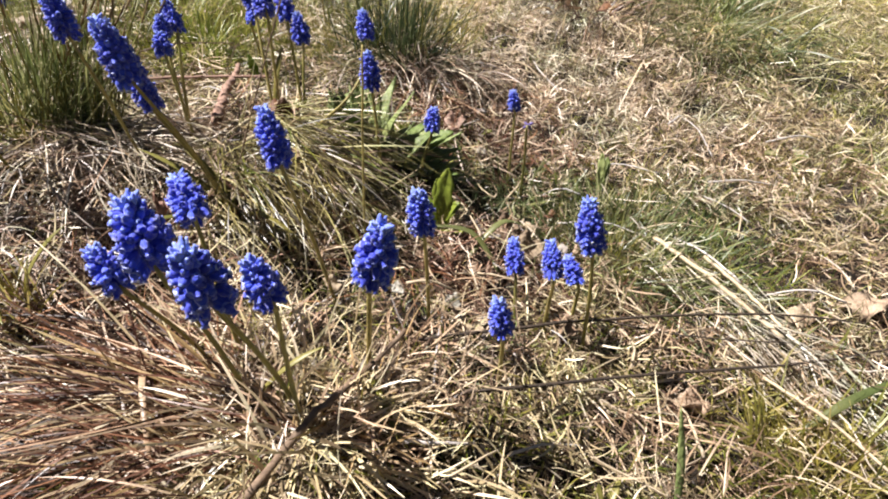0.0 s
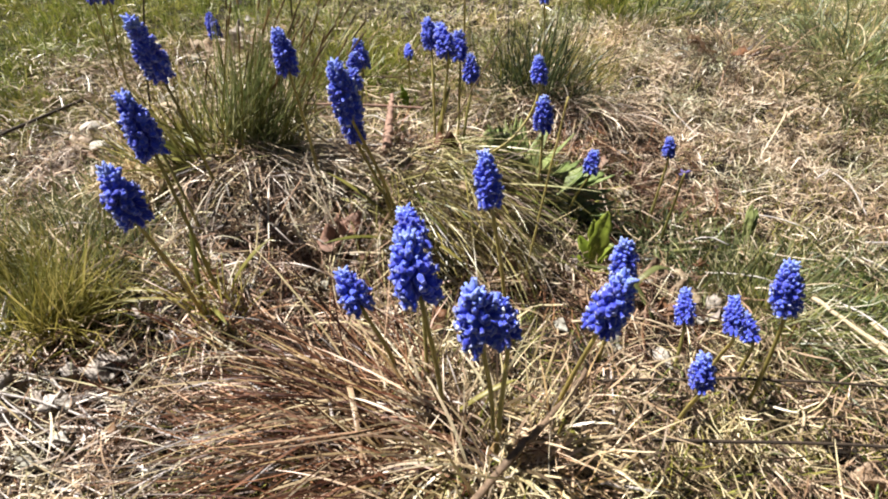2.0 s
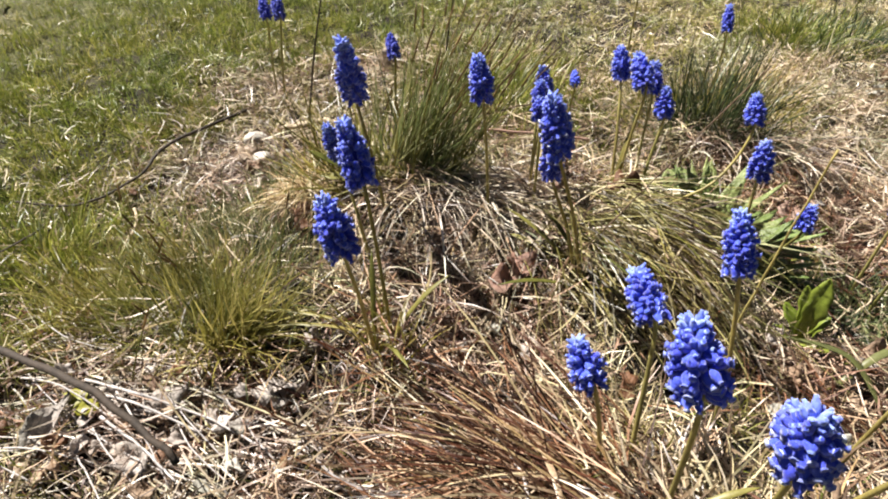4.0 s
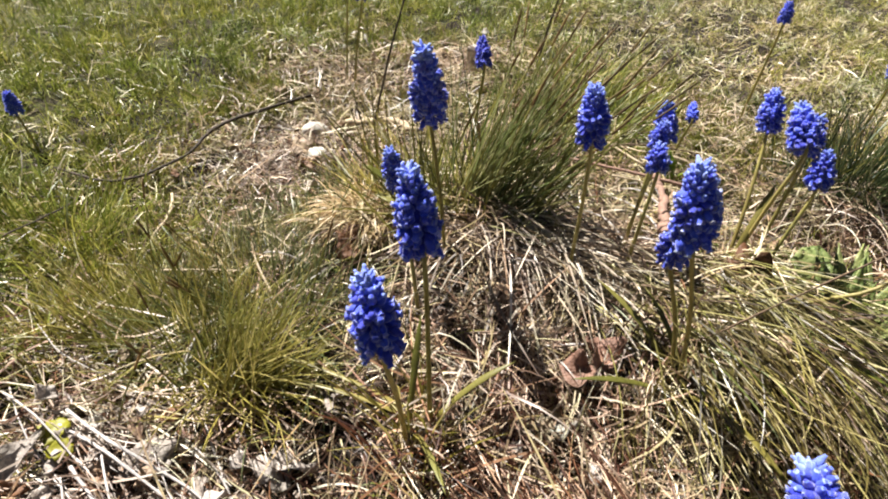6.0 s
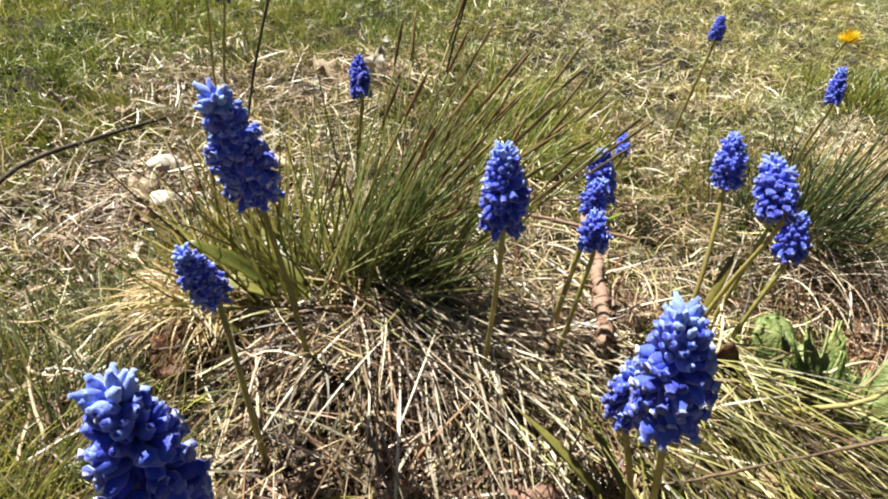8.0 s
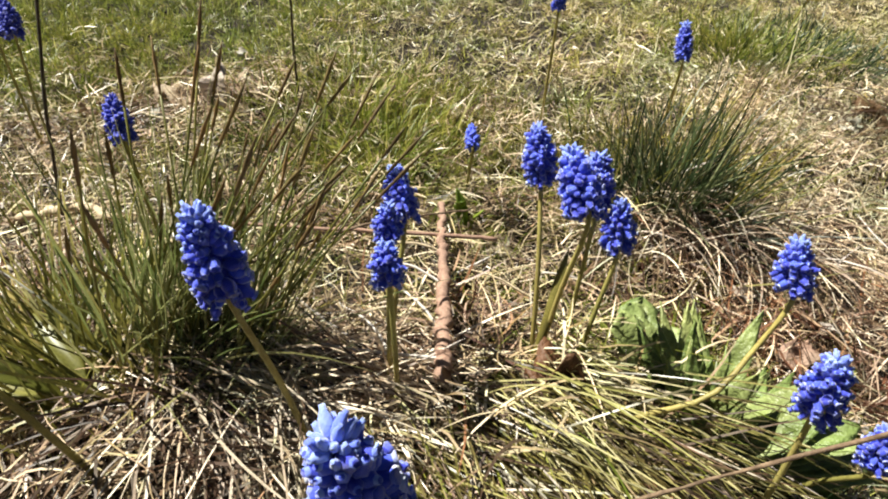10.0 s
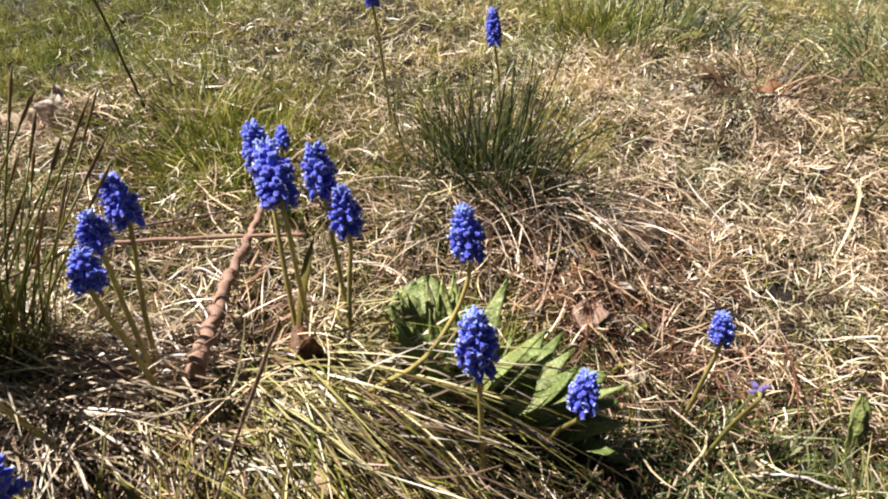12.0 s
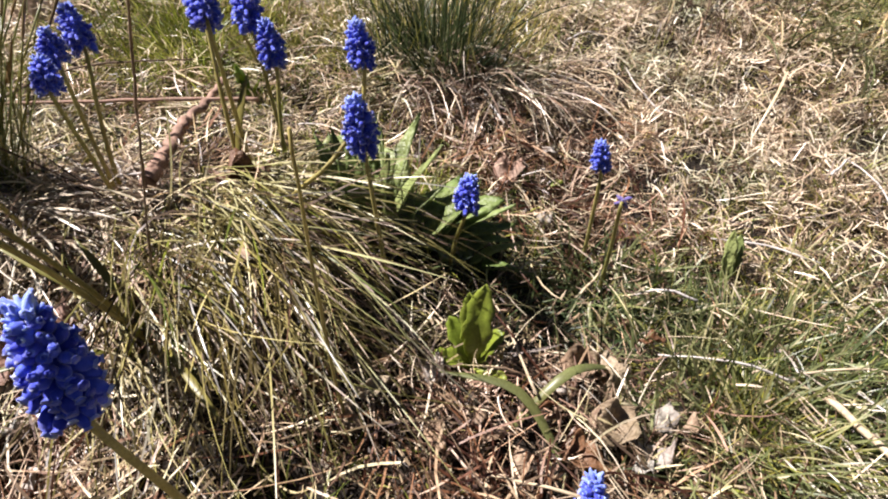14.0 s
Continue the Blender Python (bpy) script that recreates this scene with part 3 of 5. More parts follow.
stand("dark_green_grass", SHADED_DEEP_GREEN, 15000, (-0.12, 0.34, 0.30, 0.50), lambda x, y: np.clip(blob(x, y, 0.08, 0.405, 0.09, 0.035) + 0.7 * blob(x, y, -0.03, 0.42, 0.06, 0.04) + 0.4 * blob(x, y, 0.24, 0.40, 0.08, 0.07), 0, 1), (0.010, 0.034), (0.0006, 0.0014),
      "low dark green grass in the hollow", segs=3)

def reach(x, y):
    """How far out a place lies, with an uneven edge."""
    return np.hypot(x + 0.15, (y - 0.55) * 1.05) + 0.05 * waves(x * 0.12, y * 0.12)


strew("loose_straw_over_tussocks", STRAW, 2200, (-0.36, 0.0, 0.22, 0.46), lambda x, y: np.clip(blob(x, y, -0.12, 0.33, 0.10, 0.08) + 0.35 * blob(x, y, -0.25, 0.30, 0.05, 0.05), 0, 1), (0.02, 0.07), (0.0005, 0.0014), 0.028,
      "loose tangled straw lying over the flattened tussocks")


def outer(x, y):
    return np.where(inside(x, y, NEAR), 0.0, step(1.30, 1.12, reach(x, y))) * (0.2 + 0.8 * step(-0.22, -0.02, y))


def rim(x, y):
    return step(1.0, 1.25, reach(x, y)) * step(3.5, 1.6, reach(x, y))


strew("far_straw_litter", FIELD_STRAW, 305000, WIDE, lambda x, y: outer(x, y) * (1 - 0.85 * greenness(x, y)), (0.010, 0.040), (0.0006, 0.0014), 0.018, "dry straw mat farther out in the meadow", segs=3)
strew("far_old_straw_litter", SHADED_OLD_STRAW, 120000, WIDE, lambda x, y: outer(x, y) * (1 - 0.5 * greenness(x, y)), (0.010, 0.035), (0.0007, 0.0016), 0.010, "brown weathered straw farther out in the meadow, darkened for shade in the gaps", segs=2)
stand("far_green_grass", GREEN, 400000, WIDE, lambda x, y: outer(x, y) * greenness(x, y) * step(-0.25, -0.45, x), (0.012, 0.038), (0.0006, 0.0013), "short green meadow grass farther out", segs=3)
stand("thick_green_grass", GREEN, 90000, (-1.20, -0.66, 0.0, 1.0), lambda x, y: step(0.0, 0.15, y) * greenness(x, y), (0.012, 0.036), (0.0006, 0.0013), "thick short green grass of the meadow", segs=2)
stand("far_pale_grass", MEADOW, 300000, WIDE, lambda x, y: outer(x, y) * greenness(x, y) * step(-0.45, -0.25, x), (0.012, 0.038), (0.0006, 0.0013), "short pale yellow green meadow grass farther out", (0.70, 0.45), 3)
stand("far_olive_grass", MEADOW, 190000, WIDE, lambda x, y: outer(x, y) * np.clip(0.2 + 0.6 * greenness(x, y), 0, 1), (0.012, 0.040), (0.0006, 0.0013), "short olive meadow grass farther out", (0.70, 0.45), 2)
strew("outlying_meadow_grass", OLIVE, 70000, RIM_AREA, rim, (0.04, 0.12), (0.003, 0.006), 0.02, "coarse dry meadow grass round the place", rise=(0.5, 0.4), segs=3)


# ---- tussocks ----
def spring(n, line, spread):
    """Places of n roots along a short line on the plan."""
    u = RNG.random(n)
    return np.interp(u, np.linspace(0, 1, len(line)), [p[0] for p in line]) + RNG.normal(0, spread, n), np.interp(u, np.linspace(0, 1, len(line)), [p[1] for p in line]) + RNG.normal(0, spread, n)


def fountain(name, mat, parent, line, spread, count, size, wide, lean, bend, segs=6, sector=None, layer=None, shape=(0.8, 1.0, 0.9, 0.65, 0.1), single=False):
    """Blades that spring from one place and arch outwards: in one mesh, or each by itself."""
    x, y = spring(count, line, spread)
    if sector is None:
        mx, my = np.mean([p[0] for p in line]), np.mean([p[1] for p in line])
        ang = np.arctan2(y - my, x - mx) + RNG.normal(0, 0.9, count)
    else:
        ang = RNG.normal(sector[0], sector[1], count)
    low = None if layer is None else RNG.random(count) ** 1.3 * layer
    args = [roots(x, y, 0.002), ang, RNG.normal(*lean, count), RNG.uniform(*size, count), RNG.uniform(*wide, count), RNG.normal(*bend, count), RNG.normal(0, 0.25, count)]
    if not single:
        ob = ribbons(name, mat, *args, segs, low, shape, parent)
        ob["kind"] = "stuff"
        return
    for k in range(count):
        ribbons(name, mat, *[a[k:k + 1] for a in args], segs, None if low is None else low[k:k + 1] + 0.004, shape, parent)


def seed_stalk(parent, cx, cy, az, elev, length, head):
    """An upright dry stalk with a narrow brown spike on top."""
    a = on(cx, cy, -0.004)
    way = Vector((math.cos(elev) * math.cos(az), math.cos(elev) * math.sin(az), math.sin(elev)))
    side = Vector((math.cos(az), math.sin(az), -0.3))
    ps = [a + way * length * u + side * 0.08 * length * u * u for u in (0, 0.25, 0.5, 0.75, 1.0)]
    stalk = link_mesh("stalk", *tube_data(ps, [0.0005] * 5, 5), STRAP, parent)
    u0 = (ps[4] - ps[3]).normalized()
    tops = [ps[4] + u0 * head * v for v in (0, 0.2, 0.4, 0.6, 0.8, 1.0)]
    link_mesh("seed_head", *tube_data(tops, [0.0004, 0.0008, 0.0006, 0.0009, 0.0005, 0.0002], 5), SEED, stalk, "narrow brown seed spike")


def tussock(cx, cy, label):
    e = new("grass_tussock")
    e.location = on(cx, cy, -DEEP)
    return tagged(e, label, "grass tussock", "grass tussocks")


LYING = (0.8, 1.0, 1.0, 0.85, 0.2)

big = tussock(-0.325, 0.355, "tall green grass tussock with brown seed stalks and a dead skirt")
fountain("foliage", TUFT, big, [(-0.350, 0.372), (-0.300, 0.392)], 0.012, 180, (0.06, 0.155), (0.0006, 0.0012), (1.30, 0.13), (-0.12, 0.18), 6, (0.35, 0.8))
fountain("leaning_foliage", TUFT, big, [(-0.338, 0.368), (-0.290, 0.390)], 0.012, 55, (0.06, 0.135), (0.0006, 0.0011), (1.14, 0.18), (-0.25, 0.2), 6, (0.5, 0.6))
fountain("low_foliage", TUSSOCK, big, [(-0.328, 0.372), (-0.285, 0.386)], 0.012, 110, (0.03, 0.085), (0.0006, 0.0010), (0.85, 0.3), (-0.6, 0.4), 6, (0.1, 1.0))
fountain("yellowed_foliage", DULL_OLIVE, big, [(-0.385, 0.335), (-0.320, 0.345)], 0.012, 130, (0.050, 0.125), (0.0010, 0.0018), (0.72, 0.25), (-0.4, 0.4), 6, (2.6, 0.6))
fountain("pale_foliage", OLIVE, big, [(-0.385, 0.335), (-0.320, 0.345)], 0.012, 100, (0.050, 0.125), (0.0010, 0.0018), (0.72, 0.25), (-0.4, 0.4), 6, (2.6, 0.6))
fountain("blade", TUSSOCK_ONE, big, [(-0.348, 0.368), (-0.295, 0.390)], 0.012, 90, (0.07, 0.155), (0.0009, 0.0014), (1.22, 0.18), (-0.2, 0.25), 6, (0.35, 0.9), single=True)
# Brown dead grass, darkened so undersides of this and later tussocks look shaded.
fountain("brown_thatch", SHADED_OLD_STRAW, big, [(-0.34, 0.34), (-0.26, 0.37)], 0.02, 560, (0.03, 0.09), (0.0006, 0.0014), (0.35, 0.3), (-1.2, 0.4), 6, (-1.1, 0.8), 0.010, LYING)
fountain("dead_skirt", GREY_STRAW, big, [(-0.31, 0.350), (-0.255, 0.375)], 0.015, 70, (0.05, 0.13), (0.0007, 0.0015), (0.35, 0.3), (-1.0, 0.4), 8, (-0.95, 0.35), 0.018, LYING)
fountain("dead_blade", GREY_ONE, big, [(-0.315, 0.348), (-0.25, 0.372)], 0.012, 32, (0.06, 0.13), (0.0008, 0.0015), (0.45, 0.3), (-1.1, 0.4), 8, (-0.95, 0.36), 0.020, LYING, True)
fountain("side_skirt", PALE_STRAW, big, [(-0.275, 0.372), (-0.225, 0.395)], 0.013, 200, (0.04, 0.09), (0.0006, 0.0013), (0.40, 0.25), (-0.9, 0.35), 7, (-0.2, 0.55), 0.020, LYING)
for k in range(60):
    a = RNG.normal(0.4, 0.7)
    seed_stalk(big, -0.322 + RNG.normal(0, 0.020), 0.382 + RNG.normal(0, 0.012), a, RNG.uniform(1.02, 1.46), RNG.uniform(0.07, 0.15), RNG.uniform(0.015, 0.032))

dark = tussock(-0.05, 0.64, "dark green grass tussock with pale dead blades below")
# Core blades: dark green with the shadow inside the tussock in their colour.
fountain("foliage", SHADED_DEEP_GREEN, dark, [(-0.095, 0.628), (-0.030, 0.618)], 0.014, 340, (0.05, 0.125), (0.0008, 0.0014), (1.28, 0.24), (-0.35, 0.3))
fountain("low_foliage", SHADED_DEEP_GREEN, dark, [(-0.100, 0.615), (-0.025, 0.608)], 0.016, 220, (0.03, 0.085), (0.0008, 0.0014), (0.85, 0.3), (-0.6, 0.35))
fountain("yellowed_foliage", OLIVE, dark, [(-0.13, 0.66), (0.0, 0.675)], 0.03, 220, (0.04, 0.10), (0.0007, 0.0012), (1.28, 0.22), (-0.3, 0.35))
fountain("dead_skirt", GREY_STRAW, dark, [(-0.10, 0.600), (0.01, 0.595)], 0.02, 90, (0.05, 0.13), (0.0006, 0.0012), (0.9, 0.3), (-1.9, 0.4), 8, (-1.2, 0.9), 0.014, LYING)
fountain("side_skirt", PALE_STRAW, dark, [(-0.045, 0.600), (0.03, 0.615)], 0.018, 110, (0.05, 0.11), (0.0006, 0.0012), (0.7, 0.3), (-1.5, 0.4), 7, (-0.5, 0.8), 0.016, LYING)
fountain("brown_thatch", SHADED_OLD_STRAW, dark, [(-0.10, 0.597), (0.03, 0.588)], 0.022, 260, (0.05, 0.12), (0.0005, 0.0011), (0.8, 0.3), (-1.8, 0.4), 8, (-1.0, 0.8), 0.014, LYING)
fountain("blade", TUSSOCK_ONE, dark, [(-0.10, 0.62), (-0.005, 0.61)], 0.02, 30, (0.06, 0.135), (0.0009, 0.0015), (1.1, 0.35), (-0.5, 0.4), 6, single=True)
fountain("dead_blade", GREY_ONE, dark, [(-0.09, 0.582), (0.01, 0.580)], 0.015, 40, (0.05, 0.10), (0.0009, 0.0014), (0.9, 0.4), (-1.5, 0.5), 8, (-1.2, 0.9), 0.012, LYING, True)

olive = tussock(-0.40, 0.185, "loose yellowish olive grass tussock with a few dry stalks")
fountain("foliage", OLIVE, olive, [(-0.50, 0.165), (-0.44, 0.185), (-0.375, 0.180)], 0.024, 900, (0.025, 0.075), (0.0006, 0.0011), (1.05, 0.35), (-0.4, 0.45))
fountain("leaning_foliage", OLIVE, olive, [(-0.392, 0.166), (-0.372, 0.178)], 0.008, 260, (0.05, 0.095), (0.0007, 0.0012), (1.05, 0.25), (-0.3, 0.3), 6, (0.9, 0.9))
fountain("low_foliage", TUSSOCK, olive, [(-0.45, 0.22), (-0.37, 0.235)], 0.03, 600, (0.03, 0.07), (0.0006, 0.0011), (1.05, 0.3), (-0.4, 0.4))
fountain("dead_blade", STRAW_ONE, olive, [(-0.46, 0.19), (-0.37, 0.21)], 0.03, 40, (0.03, 0.08), (0.0008, 0.0014), (0.9, 0.4), (-0.5, 0.5), 6, single=True)
for k in range(12):
    seed_stalk(olive, -0.42 + RNG.normal(0, 0.05), 0.20 + RNG.normal(0, 0.03), RNG.uniform(0, 6.28), RNG.uniform(1.0, 1.4), RNG.uniform(0.05, 0.085), RNG.uniform(0.012, 0.02))

RIDGE = [(-0.225, 0.335), (-0.185, 0.360), (-0.15, 0.395), (-0.110, 0.400)]
GREEN_RIDGE = [(-0.205, 0.335), (-0.172, 0.375), (-0.15, 0.400), (-0.118, 0.405)]
comb = tussock(-0.15, 0.385, "flattened tussock of pale straw and green blades combed downhill")
fountain("brown_thatch", SHADED_OLD_STRAW, comb, RIDGE, 0.028, 520, (0.03, 0.10), (0.0006, 0.0013), (0.2, 0.25), (-0.7, 0.4), 8, (-0.8, 0.6), 0.007, LYING)
fountain("grey_thatch", GREY_STRAW, comb, RIDGE, 0.028, 200, (0.04, 0.13), (0.0006, 0.0013), (0.2, 0.2), (-0.75, 0.35), 9, (-0.65, 0.38), 0.012, LYING)
fountain("foliage", DRAPE, comb, GREEN_RIDGE, 0.020, 430, (0.05, 0.15), (0.0005, 0.0010), (0.3, 0.25), (-0.75, 0.35), 9, (-0.60, 0.32), 0.018, LYING)
fountain("yellowed_foliage", GREEN, comb, GREEN_RIDGE, 0.026, 60, (0.05, 0.12), (0.0008, 0.0013), (0.45, 0.25), (-0.9, 0.35), 8, (-0.62, 0.36), 0.014, LYING)
fountain("blade", DRAPE_ONE, comb, GREEN_RIDGE, 0.020, 130, (0.05, 0.14), (0.0006, 0.0011), (0.4, 0.25), (-0.85, 0.35), 9, (-0.60, 0.30), 0.020, LYING, True)
fountain("lower_foliage", DRAPE, comb, [(-0.20, 0.305), (-0.13, 0.345), (-0.085, 0.352)], 0.020, 280, (0.05, 0.13), (0.0005, 0.0010), (0.25, 0.22), (-0.7, 0.3), 9, (-0.85, 0.30), 0.016, LYING)
fountain("side_thatch", SHADED_OLD_STRAW, comb, [(-0.25, 0.355), (-0.20, 0.378)], 0.014, 150, (0.05, 0.12), (0.0007, 0.0015), (0.25, 0.2), (-0.7, 0.35), 8, (-2.9, 0.35), 0.012, LYING)
fountain("left_thatch", PALE_STRAW, comb, [(-0.25, 0.360), (-0.20, 0.385)], 0.014, 420, (0.04, 0.10), (0.0007, 0.0015), (0.25, 0.2), (-0.7, 0.35), 8, (-2.9, 0.35), 0.014, LYING)
fountain("loop", STRAW_ONE, comb, [(-0.16, 0.40), (-0.10, 0.405)], 0.014, 36, (0.04, 0.09), (0.0007, 0.0013), (1.1, 0.25), (-2.0, 0.4), 9, (0.2, 2.4), 0.016, LYING, True)

mat_heap = tussock(-0.215, 0.282, "tangled mat of pinkish dead grass below the tall tussock")
fountain("foliage", PINK_STRAW, mat_heap, [(-0.262, 0.262), (-0.215, 0.285), (-0.178, 0.285)], 0.020, 300, (0.025, 0.065), (0.0006, 0.0012), (0.35, 0.3), (-0.9, 0.5), 6, (0.6, 2.0), 0.020, LYING)
fountain("blade", STRAW_ONE, mat_heap, [(-0.255, 0.268), (-0.185, 0.288)], 0.020, 30, (0.03, 0.07), (0.0007, 0.0012), (0.4, 0.3), (-0.9, 0.5), 6, (0.6, 2.0), 0.020, LYING, True)

TAN_AT = (-0.398, 0.328)
tan = tussock(*TAN_AT, "small round tuft of golden tan dead grass")
fountain("foliage", GOLD_STRAW, tan, [(-0.410, 0.330), (-0.385, 0.322)], 0.012, 800, (0.026, 0.055), (0.0005, 0.0010), (1.15, 0.25), (-2.2, 0.5), 8, (-1.9, 1.3), 0.010, LYING)
fountain("blade", STRAW_ONE, tan, [(-0.410, 0.330), (-0.385, 0.322)], 0.012, 24, (0.03, 0.055), (0.0006, 0.0010), (1.15, 0.3), (-2.1, 0.5), 7, (-1.9, 1.3), 0.010, LYING, True)


def straw_sheaf(cx, cy, way, singles):
    """Bleached straws that lie all one way: some by themselves, the rest in one mesh."""
    e = new("straw_sheaf")
    e.location = on(cx, cy, -DEEP)
    tagged(e, "sheaf of bleached straw lying all one way", "straw")
    x, y = scatter(15000, 0.10, 0.46, 0.08, 0.38, lambda x, y: np.exp(-(((x - 0.262) * 0.84 + (y - 0.232) * 0.54) / 0.026) ** 2) * np.exp(-(((x - 0.262) * 0.54 - (y - 0.232) * 0.84) / 0.11) ** 2))
    n = len(x)
    layer = RNG.random(n) ** 1.5 * 0.026
    args = [roots(x, y, layer), way + RNG.normal(0, 0.22, n), RNG.normal(0, 0.1, n), RNG.uniform(0.03, 0.10, n) * RNG.uniform(0.5, 1, n), RNG.uniform(0.0005, 0.0012, n),
            RNG.normal(-0.35, 0.5, n), RNG.normal(0, 0.55, n)]
    order = np.argsort(-layer)
    for k in order[:singles]:
        ribbons("straw", GREY_ONE, *[a[k:k + 1] for a in args], 5, layer[k:k + 1], LYING, e)
    rest = order[singles:]
    ob = ribbons("lower_straw", GREY_STRAW, *[a[rest] for a in args], 4, layer[rest], LYING, e)
    ob["kind"] = "stuff"


straw_sheaf(0.25, 0.24, -1.0, 260)


def clump(line, spread, count, mat, size, wide, lean, label, singles=14):
    c = tussock(line[0][0], line[0][1], label)
    fountain("foliage", mat, c, line, spread, count, size, wide, lean, (-0.6, 0.4))
    fountain("blade", TUSSOCK_ONE, c, line, spread, singles, size, (wide[1], wide[1] * 1.3), lean, (-0.6, 0.4), single=True)


loops = tussock(0.225, 0.87, "low mound of looped reddish brown dead grass")
fountain("foliage", SHADED_OLD_STRAW, loops, [(0.18, 0.86), (0.28, 0.875)], 0.03, 350, (0.05, 0.12), (0.0008, 0.0016), (0.9, 0.3), (-2.0, 0.5), 8, None, 0.014, LYING)
fountain("loop", STRAW_ONE, loops, [(0.16, 0.86), (0.28, 0.87)], 0.03, 30, (0.08, 0.16), (0.0012, 0.0020), (0.9, 0.3), (-1.9, 0.4), 9, None, 0.02, LYING, True)
coarse = tussock(0.44, 0.88, "loose patch of coarse grey green arching grass")
fountain("foliage", TUSSOCK, coarse, [(0.38, 0.76), (0.46, 1.05)], 0.06, 800, (0.05, 0.13), (0.0010, 0.0020), (0.8, 0.35), (-1.0, 0.5), 7, None, 0.01, LYING)
fountain("dead_blade", STRAW_ONE, coarse, [(0.36, 0.74), (0.48, 1.05)], 0.05, 40, (0.07, 0.15), (0.0014, 0.0026), (0.7, 0.35), (-1.2, 0.4), 8, None, 0.012, LYING, True)
clump([(-0.075, 0.455), (-0.04, 0.435)], 0.016, 260, GREEN, (0.02, 0.05), (0.0008, 0.0018), (1.0, 0.3), "small clump of fresh green grass")
clump([(0.165, 0.372), (0.20, 0.375)], 0.02, 260, TUSSOCK, (0.02, 0.055), (0.0007, 0.0015), (0.95, 0.35), "small clump of dark green fine grass", 24)
clump([(0.04, 0.425), (0.13, 0.42)], 0.014, 260, TUSSOCK, (0.02, 0.05), (0.0008, 0.0018), (0.7, 0.35), "low clump of grey green grass blades", 24)
clump([(0.17, 0.30), (0.26, 0.40)], 0.04, 380, TUSSOCK, (0.015, 0.045), (0.0007, 0.0014), (0.8, 0.4), "patch of grey green grass among straw", 20)
clump([(0.11, 0.35), (0.21, 0.30)], 0.03, 640, TUSSOCK, (0.02, 0.060), (0.0008, 0.0015), (0.8, 0.4), "patch of dull green grass bent over litter", 30)
clump([(-0.462, 0.360), (-0.440, 0.390)], 0.018, 220, TUSSOCK, (0.02, 0.05), (0.0007, 0.0013), (0.9, 0.35), "small clump of dull green grass beside the tall tussock", 8)
clump([(-0.50, 0.30), (-0.43, 0.335)], 0.025, 520, TUSSOCK, (0.015, 0.045), (0.0006, 0.0011), (1.0, 0.35), "patch of dull grey green fine grass", 20)
clump([(0.10, 0.98), (0.20, 1.10)], 0.06, 900, SHADED_DEEP_GREEN, (0.02, 0.06), (0.0010, 0.0020), (1.0, 0.35), "patch of dark green grass round dandelions", 20)
clump([(-0.37, 0.70)], 0.05, 700, GREEN, (0.02, 0.06), (0.0008, 0.0016), (1.1, 0.3), "clump of light green grass")
clump([(-0.30, 0.62)], 0.035, 600, GREEN, (0.02, 0.06), (0.0008, 0.0016), (1.1, 0.3), "clump of bright green grass")
clump([(-0.62, 0.20)], 0.04, 900, GREEN, (0.02, 0.055), (0.0007, 0.0014), (1.1, 0.3), "clump of bright green fine grass")
clump([(0.02, 1.02), (0.10, 1.04)], 0.04, 800, GREEN, (0.02, 0.06), (0.0009, 0.0018), (1.1, 0.3), "clump of green meadow grass")
clump([(0.22, 0.13), (0.30, 0.15)], 0.03, 700, OLIVE, (0.02, 0.055), (0.0009, 0.0018), (0.9, 0.4), "patch of pale yellow green grass", 24)

straws = tussock(-0.06, 0.10, "upright pale dry blades at the foot of the flower clump")
fountain("foliage", STRAW, straws, [(-0.10, 0.125), (-0.02, 0.12)], 0.028, 800, (0.02, 0.06), (0.0007, 0.0017), (0.75, 0.4), (-1.0, 0.6), 6, None, 0.014, LYING)
fountain("blade", STRAW_ONE, straws, [(-0.10, 0.115), (-0.02, 0.11)], 0.025, 110, (0.025, 0.065), (0.0009, 0.0018), (0.9, 0.4), (-0.9, 0.5), 6, None, 0.014, LYING, True)
hair = tussock(-0.12, 0.15, "swept tuft of reddish brown and straw coloured hair grass")
fountain("foliage", RED_STRAW, hair, [(-0.135, 0.165), (-0.115, 0.115)], 0.026, 520, (0.05, 0.13), (0.0006, 0.0012), (0.25, 0.3), (-0.7, 0.4), 8, (3.25, 0.55), 0.020, LYING)
fountain("pale_foliage", SHADED_OLD_STRAW, hair, [(-0.135, 0.165), (-0.115, 0.105)], 0.016, 130, (0.06, 0.17), (0.0005, 0.0009), (0.35, 0.2), (-0.6, 0.25), 10, (3.30, 0.25), 0.018, LYING)
fountain("blade", STRAW_ONE, hair, [(-0.135, 0.165), (-0.115, 0.105)], 0.018, 60, (0.06, 0.16), (0.0007, 0.0013), (0.3, 0.2), (-0.65, 0.25), 10, (3.25, 0.4), 0.018, LYING, True)
arch = tussock(-0.30, 0.24, "arching dry and olive blades round the tall flower stems")
fountain("foliage", OLIVE, arch, [(-0.268, 0.196), (-0.260, 0.206)], 0.008, 40, (0.035, 0.085), (0.0008, 0.0014), (1.30, 0.2), (-0.35, 0.25))
fountain("brown_thatch", SHADED_OLD_STRAW, arch, [(-0.36, 0.29), (-0.26, 0.26)], 0.03, 260, (0.03, 0.08), (0.0007, 0.0013), (0.5, 0.4), (-1.2, 0.5), 6, (-1.2, 1.2), 0.012, LYING)
